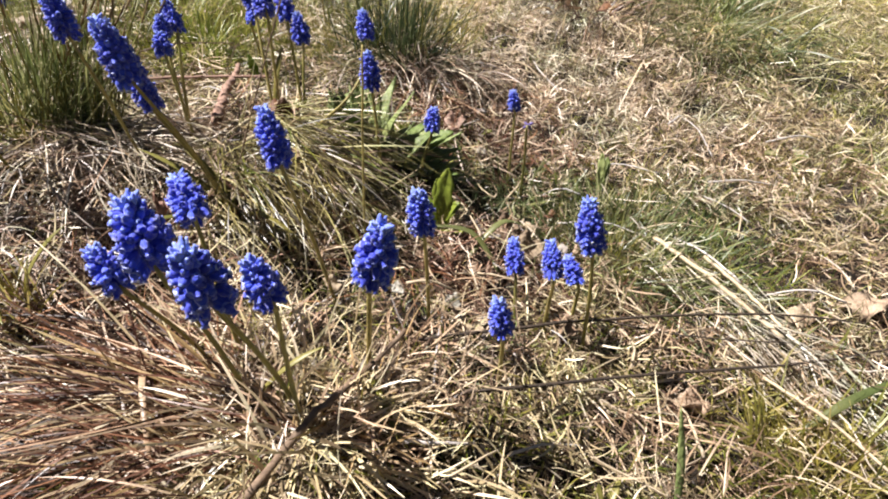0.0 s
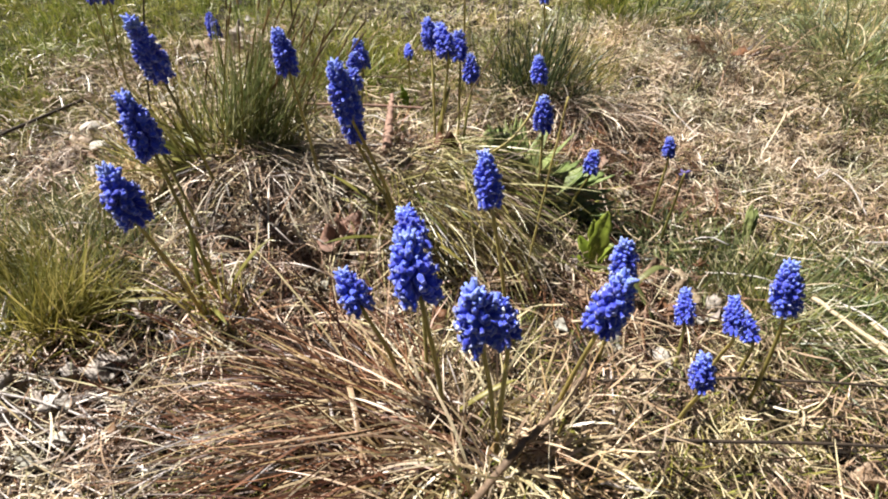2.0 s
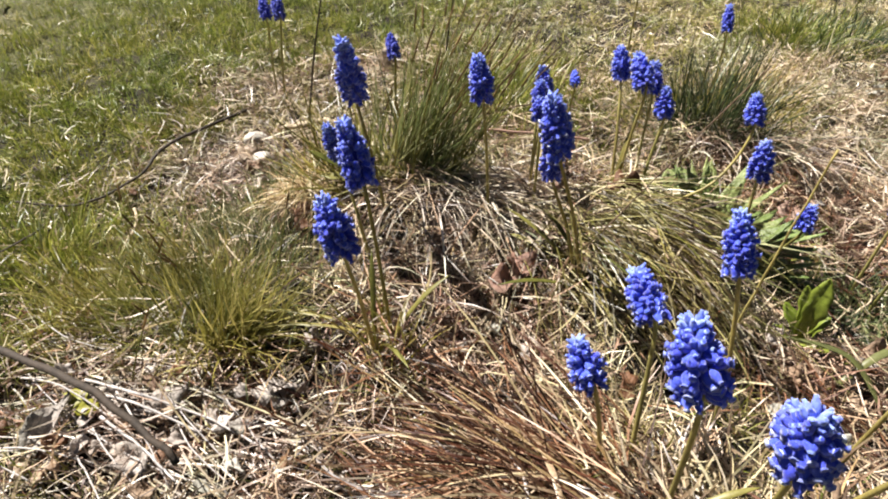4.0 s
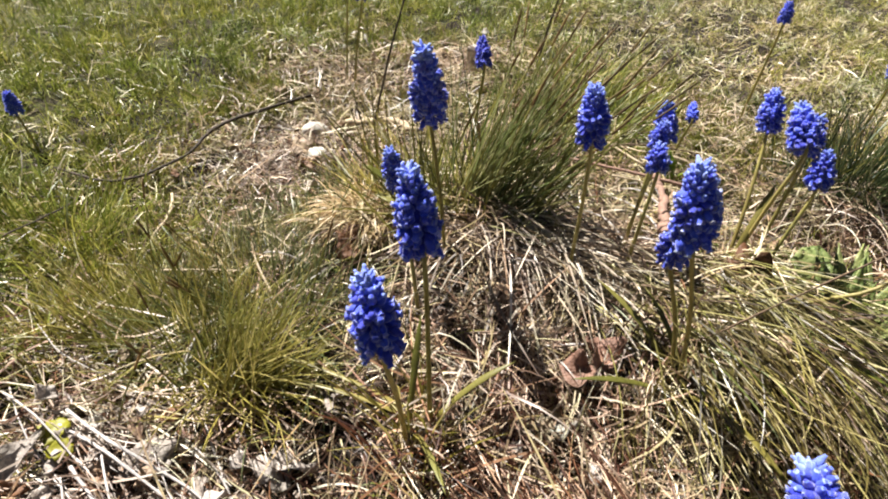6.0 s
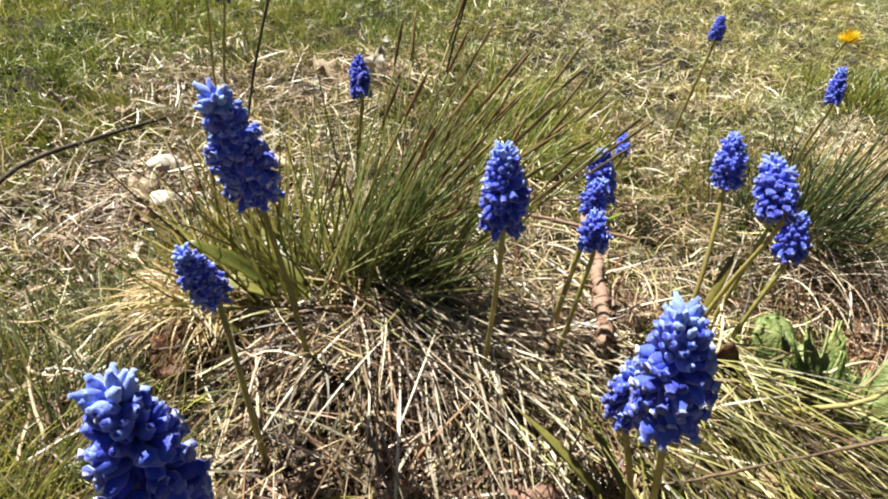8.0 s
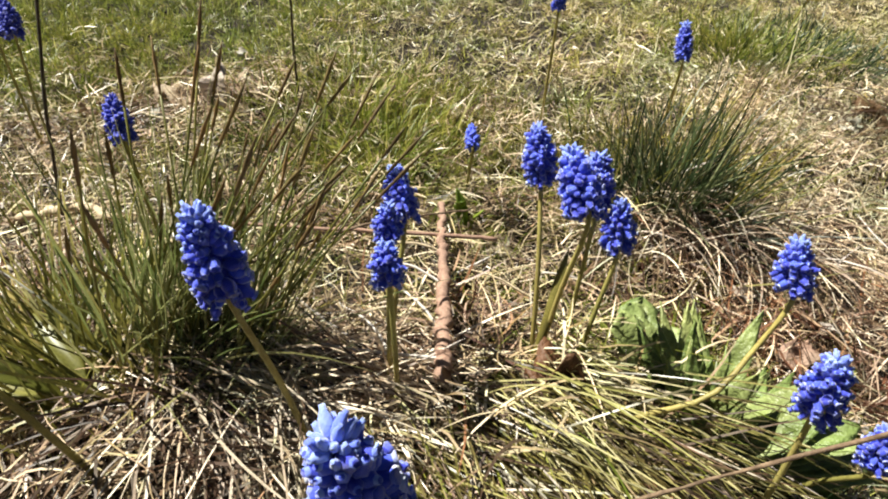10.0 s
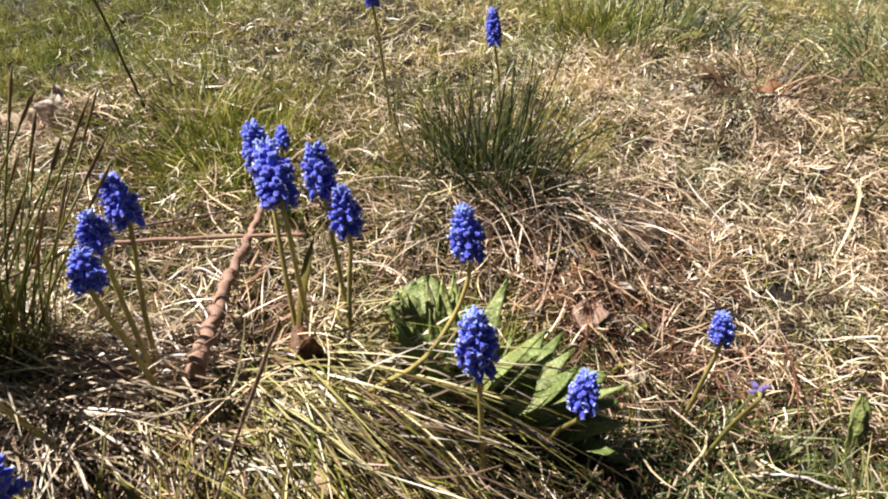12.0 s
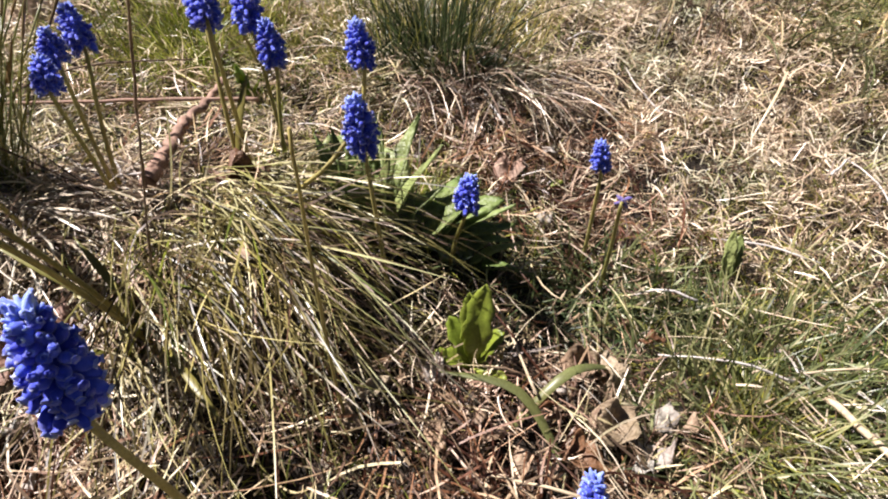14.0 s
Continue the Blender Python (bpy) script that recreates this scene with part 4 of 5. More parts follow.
fountain("thatch", GREY_STRAW, arch, [(-0.29, 0.27), (-0.24, 0.25)], 0.03, 130, (0.03, 0.08), (0.0007, 0.0013), (0.5, 0.4), (-1.2, 0.5), 6, (-1.2, 1.2), 0.012, LYING)


# ---- grape hyacinths ----
def floret_mesh(name, length, belly, mouth, mats, sides=7):
    """An urn-shaped floret that points along +z, with a small flared rim."""
    prof = ((0.0, 0.25), (0.14, 0.72), (0.40, 1.0), (0.64, 0.90), (0.86, 0.46), (1.0, mouth))
    verts, faces, slots = [], [], []
    for u, r in prof:
        for q in range(sides):
            a = 2 * math.pi * q / sides
            verts.append((belly * r * math.cos(a), belly * r * math.sin(a), length * u))
    rings = len(prof)
    for k in range(rings - 1):
        for q in range(sides):
            r = (q + 1) % sides
            faces.append((k * sides + q, k * sides + r, (k + 1) * sides + r, (k + 1) * sides + q))
            slots.append(1 if k == rings - 2 else 0)
    verts.append((0, 0, length * 0.9))
    for q in range(sides):
        faces.append(((rings - 1) * sides + q, (rings - 1) * sides + (q + 1) % sides, len(verts) - 1))
        slots.append(0)
    me = bpy.data.meshes.new(name)
    me.from_pydata(verts, [], faces)
    for m in mats:
        me.materials.append(m)
    me.polygons.foreach_set("use_smooth", [True] * len(faces))
    me.polygons.foreach_set("material_index", slots)
    return me


OPEN = floret_mesh("floret", 0.0066, 0.00205, 0.74, (BLUE, RIM), 6)
SHUT = floret_mesh("floret", 0.0060, 0.00185, 0.34, (BLUE, PALE_BLUE), 6)
BUD = floret_mesh("bud", 0.0054, 0.00125, 0.40, (PALE_BLUE, PALE_BLUE), 6)
DICE = random.Random(11)


def grape_hyacinth(tip, base, root, width=0.0165, label="", via=(), joined=False, mat=None):
    """A stem from the soil to the head's foot, and a head of florets set in a spiral."""
    tip, base = Vector(tip), Vector(base)
    axis = tip - base
    size = axis.length
    axis.normalize()
    foot = Vector((root[0], root[1], soil(*root) - 0.004))
    plant = new("grape_hyacinth")
    plant.location = foot
    tagged(plant, label or "blue grape hyacinth in full bloom on a yellow green stem", "flower", "grape hyacinths")
    rise = base - foot
    mid = foot + rise * 0.55 + (Vector((0, 0, 1)) * rise.length * 0.45 + rise * 0.1 - rise * 0.55) * 0.18
    line = curve_points([foot, *([Vector(p) for p in via] or [mid]), base - axis * 0.004, base + axis * size * 0.2], 14)
    link_mesh("stem", *tube_data(line, [0.0014 - 0.0005 * k / 14 for k in range(15)], 8), STEM, plant)
    core = curve_points([base, base + axis * size * 0.5, tip - axis * 0.004], 6)
    head = link_mesh("flower_head", *tube_data(core, [width * f for f in (0.10, 0.18, 0.20, 0.19, 0.16, 0.11, 0.04)], 7), BLUE, plant, "dense spike of blue florets")
    a = axis.orthogonal().normalized()
    b = axis.cross(a)
    scale = min(1.15, max(0.72, width / 0.0165)) * 0.93
    gap = 0.0035 * scale
    count = int(2 * math.pi * 0.40 * width * size / gap**2)
    turn = DICE.uniform(0, 6.28)
    verts, faces = [], []
    for k in range(count):
        u = (k + 0.5) / count
        along = 0.03 + 0.93 * u ** 0.92
        env = width / 2 * (0.80 + 0.20 * math.sin(math.pi * min(1, along / 0.55) * 0.5) if along < 0.4 else max(0.26, 1.0 - 0.80 * ((along - 0.38) / 0.62) ** 1.6))
        ang = turn + k * 2.39996 + DICE.uniform(-0.4, 0.4)
        out = a * math.cos(ang) + b * math.sin(ang)
        tilt = radians(-48 + 112 * along ** 1.2 + DICE.uniform(-26, 26))
        way = (out * math.cos(tilt) + axis * math.sin(tilt)).normalized()
        me = BUD if along > 0.84 else (SHUT if along > 0.62 else OPEN)
        grow = scale * DICE.uniform(0.80, 1.18)
        long = (0.0058 if me is BUD else 0.0064) * grow
        p = base + axis * size * along + out * max(0.0006, env * DICE.uniform(0.88, 1.18) - long * max(0.25, math.cos(tilt))) - axis * long * 0.3 * math.sin(tilt)
        q = way.to_track_quat("Z", "Y")
        m = Matrix.LocRotScale(p, q, (grow * DICE.uniform(0.9, 1.1), grow * DICE.uniform(0.9, 1.1), grow))
        if joined:
            start = len(verts)
            verts += [m @ v.co for v in me.vertices]
            faces += [tuple(start + i for i in f.vertices) for f in me.polygons]
        else:
            ob = new("bud" if me is BUD else "floret", me)
            ob.parent = head
            ob.matrix_basis = m
    if joined:
        link_mesh("bloom", verts, faces, mat or BLUE, head)
    return plant


def strap_leaf(plant, root, way, length, width=0.004, rise=0.5, fall=1.2):
    """A narrow channelled leaf that rises from the foot of a stem and bends over."""
    az = math.atan2(way[1], way[0])
    verts, faces = [], []
    p = Vector((root[0], root[1], soil(*root)))
    rows = 12
    for r in range(rows + 1):
        u = r / rows
        e = rise - fall * u
        d = Vector((math.cos(e) * math.cos(az), math.cos(e) * math.sin(az), math.sin(e)))
        if r:
            p = p + d * length / rows
            p.z = max(p.z, float(lie(np.float64(p.x), np.float64(p.y))) + 0.001)
        s = Vector((-math.sin(az), math.cos(az), 0))
        w = width / 2 * (0.7 + 0.3 * u if u < 0.6 else max(0.05, 1 - ((u - 0.6) / 0.4) ** 2))
        for c, lift in ((-1, 0.45), (0, 0), (1, 0.45)):
            verts.append(p + s * w * c + Vector((0, 0, lift * w)))
    for r in range(rows):
        for c in range(2):
            k = r * 3 + c
            faces.append((k, k + 1, k + 4, k + 3))
    return thick(link_mesh("leaf", verts, faces, STRAP, plant, "narrow yellow green leaf"), 0.0004)


plant_a1 = grape_hyacinth((-0.114, 0.145, 0.178), (-0.103, 0.133, 0.153), (-0.085, 0.138), 0.02, "large blue grape hyacinth at the front of a clump")
grape_hyacinth((-0.130, 0.207, 0.139), (-0.117, 0.189, 0.127), (-0.101, 0.165), 0.017)
grape_hyacinth((-0.148, 0.157, 0.135), (-0.136, 0.150, 0.118), (-0.115, 0.165), 0.0155)
grape_hyacinth((-0.081, 0.117, 0.183), (-0.075, 0.116, 0.157), (-0.057, 0.131), 0.0185)
grape_hyacinth((-0.072, 0.142, 0.154), (-0.064, 0.137, 0.134), (-0.056, 0.122), 0.015)
plant_b1 = grape_hyacinth((-0.020, 0.154, 0.169), (-0.024, 0.147, 0.141), (-0.028, 0.154), 0.0165)
grape_hyacinth((-0.010, 0.209, 0.142), (-0.005, 0.205, 0.118), (0.004, 0.209), 0.0145)
grape_hyacinth((0.054, 0.259, 0.069), (0.058, 0.245, 0.050), (0.064, 0.230), 0.0125, "small half-open grape hyacinth")
grape_hyacinth((0.072, 0.236, 0.092), (0.076, 0.222, 0.074), (0.086, 0.234), 0.012, "small half-open grape hyacinth beside another")
grape_hyacinth((0.089, 0.247, 0.069), (0.097, 0.235, 0.056), (0.104, 0.230), 0.012, "small half-open grape hyacinth beside another")
grape_hyacinth((0.083, 0.228, 0.132), (0.092, 0.219, 0.102), (0.111, 0.215), 0.0155)
grape_hyacinth((0.034, 0.165, 0.116), (0.039, 0.160, 0.096), (0.049, 0.174), 0.0118, "short grape hyacinth with a small round head")
grape_hyacinth((-0.092, 0.237, 0.164), (-0.083, 0.226, 0.137), (-0.055, 0.215), 0.0155)
grape_hyacinth((-0.071, 0.422, 0.144), (-0.066, 0.413, 0.126), (-0.122, 0.382), 0.0135, "blue grape hyacinth on a long curved stem", ((-0.102, 0.386, 0.062), (-0.082, 0.389, 0.082), (-0.069, 0.405, 0.100)))
grape_hyacinth((-0.061, 0.380, 0.131), (-0.057, 0.375, 0.105), (-0.046, 0.362), 0.015)
grape_hyacinth((-0.009, 0.398, 0.080), (-0.009, 0.389, 0.063), (-0.018, 0.400), 0.0135, "short blue grape hyacinth among broad leaves")
grape_hyacinth((0.061, 0.446, 0.077), (0.065, 0.443, 0.060), (0.073, 0.443), 0.0115, "short grape hyacinth standing alone in straw")
grape_hyacinth((0.076, 0.417, 0.062), (0.075, 0.413, 0.061), (0.086, 0.427), 0.0034, "tiny violet grape hyacinth just out of bud", joined=True, mat=VIOLET)
plant_h1 = grape_hyacinth((-0.174, 0.460, 0.148), (-0.167, 0.451, 0.125), (-0.150, 0.413), 0.015)
grape_hyacinth((-0.159, 0.441, 0.152), (-0.147, 0.422, 0.134), (-0.147, 0.422), 0.0165)
grape_hyacinth((-0.145, 0.459, 0.141), (-0.140, 0.451, 0.119), (-0.133, 0.444), 0.015)
grape_hyacinth((-0.131, 0.449, 0.126), (-0.126, 0.441, 0.104), (-0.127, 0.425), 0.0145)
grape_hyacinth((-0.229, 0.428, 0.134), (-0.222, 0.419, 0.114), (-0.218, 0.386), 0.0145)
grape_hyacinth((-0.224, 0.404, 0.132), (-0.223, 0.401, 0.116), (-0.216, 0.384), 0.0125)
grape_hyacinth((-0.221, 0.390, 0.125), (-0.216, 0.382, 0.111), (-0.209, 0.378), 0.0135)
grape_hyacinth((-0.222, 0.588, 0.067), (-0.217, 0.571, 0.060), (-0.221, 0.597), 0.0105, joined=True)
grape_hyacinth((-0.258, 0.340, 0.171), (-0.250, 0.335, 0.141), (-0.240, 0.348), 0.0165)
plant_e1 = grape_hyacinth((-0.196, 0.287, 0.179), (-0.185, 0.284, 0.144), (-0.150, 0.304), 0.019, "large blue grape hyacinth leaning over a low one")
grape_hyacinth((-0.193, 0.301, 0.141), (-0.188, 0.300, 0.116), (-0.155, 0.306), 0.015)
grape_hyacinth((-0.330, 0.287, 0.188), (-0.333, 0.303, 0.140), (-0.316, 0.308), 0.018, "tall blue grape hyacinth before a green tussock")
plant_k2 = grape_hyacinth((-0.287, 0.212, 0.180), (-0.275, 0.207, 0.146), (-0.263, 0.207), 0.0175)
grape_hyacinth((-0.338, 0.271, 0.135), (-0.337, 0.279, 0.106), (-0.305, 0.260), 0.013)
plant_k3 = grape_hyacinth((-0.281, 0.177, 0.157), (-0.268, 0.170, 0.128), (-0.269, 0.193), 0.018)
grape_hyacinth((-0.371, 0.434, 0.135), (-0.362, 0.424, 0.119), (-0.365, 0.425), 0.012, joined=True)
grape_hyacinth((-0.080, 0.716, 0.121), (-0.074, 0.704, 0.096), (-0.060, 0.740), 0.0135, "blue grape hyacinth above a dark green tussock")
grape_hyacinth((-0.184, 0.720, 0.133), (-0.181, 0.716, 0.115), (-0.175, 0.740), 0.012, joined=True)
grape_hyacinth((-0.620, 0.600, 0.092), (-0.605, 0.585, 0.068), (-0.615, 0.575), 0.016, joined=True)
grape_hyacinth((-0.800, 0.272, 0.012), (-0.802, 0.272, -0.012), (-0.790, 0.270), 0.014, joined=True)
grape_hyacinth((-0.640, 0.60, 0.088), (-0.628, 0.587, 0.064), (-0.63, 0.58), 0.015, joined=True)
strap_leaf(plant_k2, (-0.263, 0.207), (-0.9, -0.12), 0.115, 0.0030, 0.30, 0.65)
strap_leaf(plant_k2, (-0.266, 0.203), (-0.88, -0.22), 0.10, 0.0030, 0.35, 0.8)
strap_leaf(plant_k2, (-0.262, 0.210), (0.5, 0.6), 0.06, 0.004, 1.2, 0.8)
strap_leaf(plant_k3, (-0.269, 0.193), (-0.3, 0.6), 0.07, 0.004, 1.25, 0.6)
strap_leaf(plant_k3, (-0.267, 0.196), (0.6, -0.5), 0.06, 0.0035, 1.1, 0.9)
strap_leaf(plant_e1, (-0.150, 0.304), (0.7, -0.5), 0.08, 0.004, 0.9, 1.2)
strap_leaf(plant_e1, (-0.152, 0.303), (-0.9, 0.15), 0.085, 0.0045, 0.95, 0.7)
strap_leaf(plant_e1, (-0.148, 0.302), (-0.8, 0.5), 0.07, 0.004, 1.1, 0.8)
strap_leaf(plant_e1, (-0.150, 0.300), (-0.6, -0.4), 0.075, 0.004, 0.8, 0.9)
strap_leaf(plant_a1, (-0.085, 0.138), (0.5, 0.3), 0.05, 0.0035, 1.1, 1.0)
strap_leaf(plant_b1, (-0.028, 0.154), (0.3, -0.6), 0.05, 0.0035, 0.8, 1.0)
strap_leaf(plant_h1, (-0.150, 0.413), (0.1, 0.9), 0.06, 0.005, 1.3, 0.6)


# ---- broad-leaved plants ----
def broad_leaf(parent, at, az, rise, length, width, mat=LEAF, droop=0.35, seed=0, name="leaf", up=0.0, oblong=True):
    verts, faces = leaf_data(length, width, 0.35, droop, 0.12, 14, 1.0, seed, oblong)
    m = Matrix.Translation(on(at[0], at[1], up - 0.004)) @ Matrix.Rotation(az - math.pi / 2, 4, "Z") @ Matrix.Rotation(rise, 4, "X")
    return thick(link_mesh(name, [m @ v for v in verts], faces, mat, parent), 0.0005)


def rosette(name, cx, cy, leaves, size, width, rise, mat, label, sector=None, droop=0.45):
    plant = new(name)
    plant.location = on(cx, cy, -DEEP)
    tagged(plant, label, "plant")
    rnd = random.Random(int(abs(cx * 1000) + abs(cy * 1000)))
    for k in range(leaves):
        az = 2.4 * k + rnd.uniform(-0.4, 0.4) if sector is None else rnd.gauss(*sector)
        broad_leaf(plant, (cx + rnd.gauss(0, 0.006), cy + rnd.gauss(0, 0.006)), az, rise * rnd.uniform(0.6, 1.2), size * rnd.uniform(0.7, 1.1), width * rnd.uniform(0.75, 1.15), mat, droop * rnd.uniform(0.6, 1.3), k)
    return plant


def dock(cx, cy, leaves, label):
    """A dock: a fan of lance-shaped leaves on short stalks from one crown. leaves: way, rise, length, width and droop of each."""
    plant = new("dock_plant")
    plant.location = on(cx, cy, -DEEP)
    tagged(plant, label, "plant", "dock plants")
    for k, (az, rise, size, wide, droop) in enumerate(leaves):
        at = (cx + 0.010 * math.cos(az + 1.3), cy + 0.008 * math.sin(az + 1.3))
        broad_leaf(plant, at, az, rise, size, wide, LEAF, droop, 40 + k, oblong=wide > 0.016)
    return plant


LOTS = random.Random(21)


def fan(count, az, rise, size, wide, droop):
    return [(LOTS.gauss(*az), LOTS.gauss(*rise), LOTS.uniform(*size), LOTS.uniform(*wide), LOTS.gauss(*droop)) for k in range(count)]


dock(-0.058, 0.398, fan(30, (1.62, 0.60), (0.95, 0.22), (0.048, 0.080), (0.0095, 0.0155), (0.12, 0.09)), "upright fan of lance-shaped green dock leaves")
dock(-0.083, 0.440, fan(5, (1.75, 0.6), (0.75, 0.2), (0.036, 0.050), (0.017, 0.021), (0.20, 0.10)), "broad grey green dock leaves behind a flower")
dock(-0.036, 0.400, fan(13, (0.85, 0.55), (0.70, 0.20), (0.045, 0.068), (0.009, 0.017), (0.18, 0.12)), "low spreading green dock leaves below flowers")
dock(-0.010, 0.402, fan(8, (0.2, 0.9), (0.55, 0.25), (0.030, 0.045), (0.006, 0.011), (0.25, 0.12)), "small dark green dock leaves in the hollow")
sprout = new("leafy_seedling")
sprout.location = on(0.006, 0.330, -DEEP)
tagged(sprout, "bright green leafy seedling standing in straw", "plant")
for k, (az, rise, size, wide) in enumerate(((1.5, 1.45, 0.056, 0.014), (1.9, 1.25, 0.045, 0.011), (2.4, 1.0, 0.032, 0.012), (0.6, 1.15, 0.030, 0.011), (3.2, 0.6, 0.024, 0.010), (-0.4, 0.5, 0.022, 0.009))):
    broad_leaf(sprout, (0.006, 0.330), az, rise, size, wide, YOUNG, 0.15, k)
rosette("leafy_seedling", -0.215, 0.555, 3, 0.034, 0.008, 1.2, YOUNG, "bright green young leaves beside a dry stalk", None, 0.2)
rosette("leafy_seedling", 0.160, 0.436, 2, 0.050, 0.010, 1.35, LEAF, "single upright green leaf in grass", (1.7, 0.15), 0.05)
rosette("leafy_seedling", 0.03, 0.49, 2, 0.018, 0.007, 1.0, YOUNG, "small green leaf pair in straw")
rosette("leafy_seedling", 0.405, 0.53, 5, 0.03, 0.009, 0.5, LEAF, "small flat green weed in dry grass")
lime = new("leafy_seedling")
lime.location = on(-0.430, 0.086, -DEEP)
tagged(lime, "small lime yellow leaf pair on bare earth", "plant")
broad_leaf(lime, (-0.430, 0.086), 1.9, 0.16, 0.019, 0.014, LIME, 0.2, 1, "leaf", 0.010)
broad_leaf(lime, (-0.428, 0.086), 0.6, 0.14, 0.015, 0.012, LIME, 0.2, 2, "leaf", 0.010)
rosette("leafy_seedling", -0.35, 0.335, 3, 0.055, 0.010, 0.9, STRAP, "wide yellow green blades beside the tussock", (3.0, 0.5), 0.35)
rosette("leafy_seedling", 0.10, 0.10, 2, 0.03, 0.006, 0.9, STRAP, "short yellow green blades in straw", (1.3, 0.6), 0.2)


def wide_blade(ps, width, mat, label):
    """A single wide grass blade along a line."""
    line = curve_points(ps, 10)
    verts, faces = [], []
    for k, p in enumerate(line):
        way = (line[min(k + 1, 10)] - line[max(k - 1, 0)]).normalized()
        s = way.cross(Vector((0, 0, 1))).normalized()
        w = width / 2 * (0.6 + 0.4 * k / 4 if k < 4 else max(0.04, 1 - ((k - 4) / 6) ** 2))
        for c, lift in ((-1, 0.3), (0, 0), (1, 0.3)):
            verts.append(p + s * w * c + Vector((0, 0, lift * w)))
    for r in range(10):
        for c in range(2):
            k = r * 3 + c
            faces.append((k, k + 1, k + 4, k + 3))
    ob = thick(link_mesh("grass_shoot", verts, faces, mat), 0.0004)
    return tagged(ob, label, "grass shoot")


wide_blade([on(0.250, 0.172, 0.004), on(0.285, 0.190, 0.022), on(0.335, 0.212, 0.012)], 0.0055, TUSSOCK_ONE, "wide grey green grass blade lying over straw")
wide_blade([on(0.150, 0.115, -0.004), on(0.148, 0.130, 0.02), on(0.143, 0.150, 0.045)], 0.005, LEAF, "upright blue green grass blade")
wide_blade([on(-0.172, 0.19, 0.0), on(-0.140, 0.135, 0.022), on(-0.117, 0.088, 0.012)], 0.0032, STRAW, "long pale straw blade over reddish grass")
wide_blade([on(0.03, 0.30, 0.0), on(0.055, 0.325, 0.02), on(0.085, 0.345, 0.012)], 0.005, TUSSOCK_ONE, "grey green blade lying on litter")
wide_blade([on(0.055, 0.285, 0.0), on(0.03, 0.31, 0.016), on(-0.01, 0.315, 0.012)], 0.005, TUSSOCK_ONE, "grey green blade lying on litter")


# ---- sticks and stalks ----
def stick(name, ps, r0, r1, mat, label, category="twig", knots=0.12, count=16, sides=7):
    line = curve_points(ps, count)
    rnd = random.Random(int(r0 * 1e6) + len(label))
    radii = [(r0 + (r1 - r0) * k / count) * (1 + rnd.uniform(-knots, knots)) for k in range(count + 1)]
    wob = [p + Vector((rnd.uniform(-1, 1), rnd.uniform(-1, 1), rnd.uniform(-1, 1))) * r0 * 0.4 for p in line]
    return tagged(link_mesh(name, *tube_data(wob, radii, sides), mat), label, category)


stick("twig", [on(-0.078, 0.072, 0.012), on(-0.050, 0.110, 0.016), on(-0.036, 0.131, 0.014), on(-0.010, 0.182, 0.014)], 0.0023, 0.0014, TWIG, "crooked brown twig leaning on the straw mound")
stick("thin_twig", [on(-0.004, 0.181, 0.010), on(0.098, 0.219, 0.017), on(0.241, 0.253, 0.018), on(0.33, 0.258, 0.014)], 0.0011, 0.0007, DARK_TWIG, "thin dark twig lying across dry grass")
stick("thin_twig", [on(0.028, 0.150, 0.010), on(0.153, 0.189, 0.017), on(0.265, 0.216, 0.019), on(0.34, 0.235, 0.016)], 0.0012, 0.0007, DARK_TWIG, "thin dark twig lying across dry grass")
stick("thin_twig", [on(0.11, 0.235, 0.010), on(0.18, 0.228, 0.017), on(0.26, 0.232, 0.017)], 0.0007, 0.0005, DARK_TWIG, "fine dark twig over straw")
stick("straw_stalk", [on(0.194, 0.346, 0.016), (on(0.194, 0.346, 0.018) + on(0.257, 0.236, 0.018)) / 2, on(0.257, 0.236, 0.016)], 0.0020, 0.0016, PALE_TWIG, "thick pale straw stalk lying flat", "straw")
stick("straw_stalk", [on(0.226, 0.318, 0.016), (on(0.226, 0.318, 0.018) + on(0.258, 0.243, 0.018)) / 2, on(0.258, 0.243, 0.016)], 0.0015, 0.0012, PALE_TWIG, "pale straw stalk beside a thicker one", "straw")
stick("straw_stalk", [on(0.232, 0.204, 0.012), on(0.262, 0.168, 0.019), on(0.292, 0.132, 0.014)], 0.0012, 0.0009, PALE_TWIG, "pale straw stalk lying flat", "straw")
stick("straw_stalk", [on(0.135, 0.285, 0.003), on(0.155, 0.268, 0.006), on(0.17, 0.245, 0.004)], 0.0009, 0.0007, PALE_TWIG, "short pale straw stalk", "straw")
stick("straw_stalk", [on(-0.60, 0.29, 0.003), on(-0.575, 0.27, 0.008), on(-0.555, 0.235, 0.004)], 0.0016, 0.0010, PALE_TWIG, "bleached straw stalk in green grass", "straw")
stick("straw_stalk", [on(-0.440, 0.106, 0.010), on(-0.395, 0.107, 0.016), on(-0.345, 0.114, 0.012), on(-0.30, 0.110, 0.008)], 0.0010, 0.0007, BLEACHED, "bleached straw stalk on bare earth", "straw")
stick("straw_stalk", [on(-0.436, 0.099, 0.010), on(-0.39, 0.103, 0.014), on(-0.345, 0.105, 0.010)], 0.0009, 0.0007, BLEACHED, "bleached straw stalk on bare earth", "straw")
stick("straw_stalk", [on(-0.405, 0.088, 0.010), on(-0.37, 0.083, 0.014), on(-0.335, 0.074, 0.010)], 0.0010, 0.0007, BLEACHED, "bleached straw stalk on bare earth", "straw")
stick("twig", [Vector((-0.365, 0.469, 0.030)), Vector((-0.250, 0.498, 0.031)), Vector((-0.185, 0.516, 0.029))], 0.0012, 0.0016, RED_TWIG, "straight brown twig lying behind the flowers")
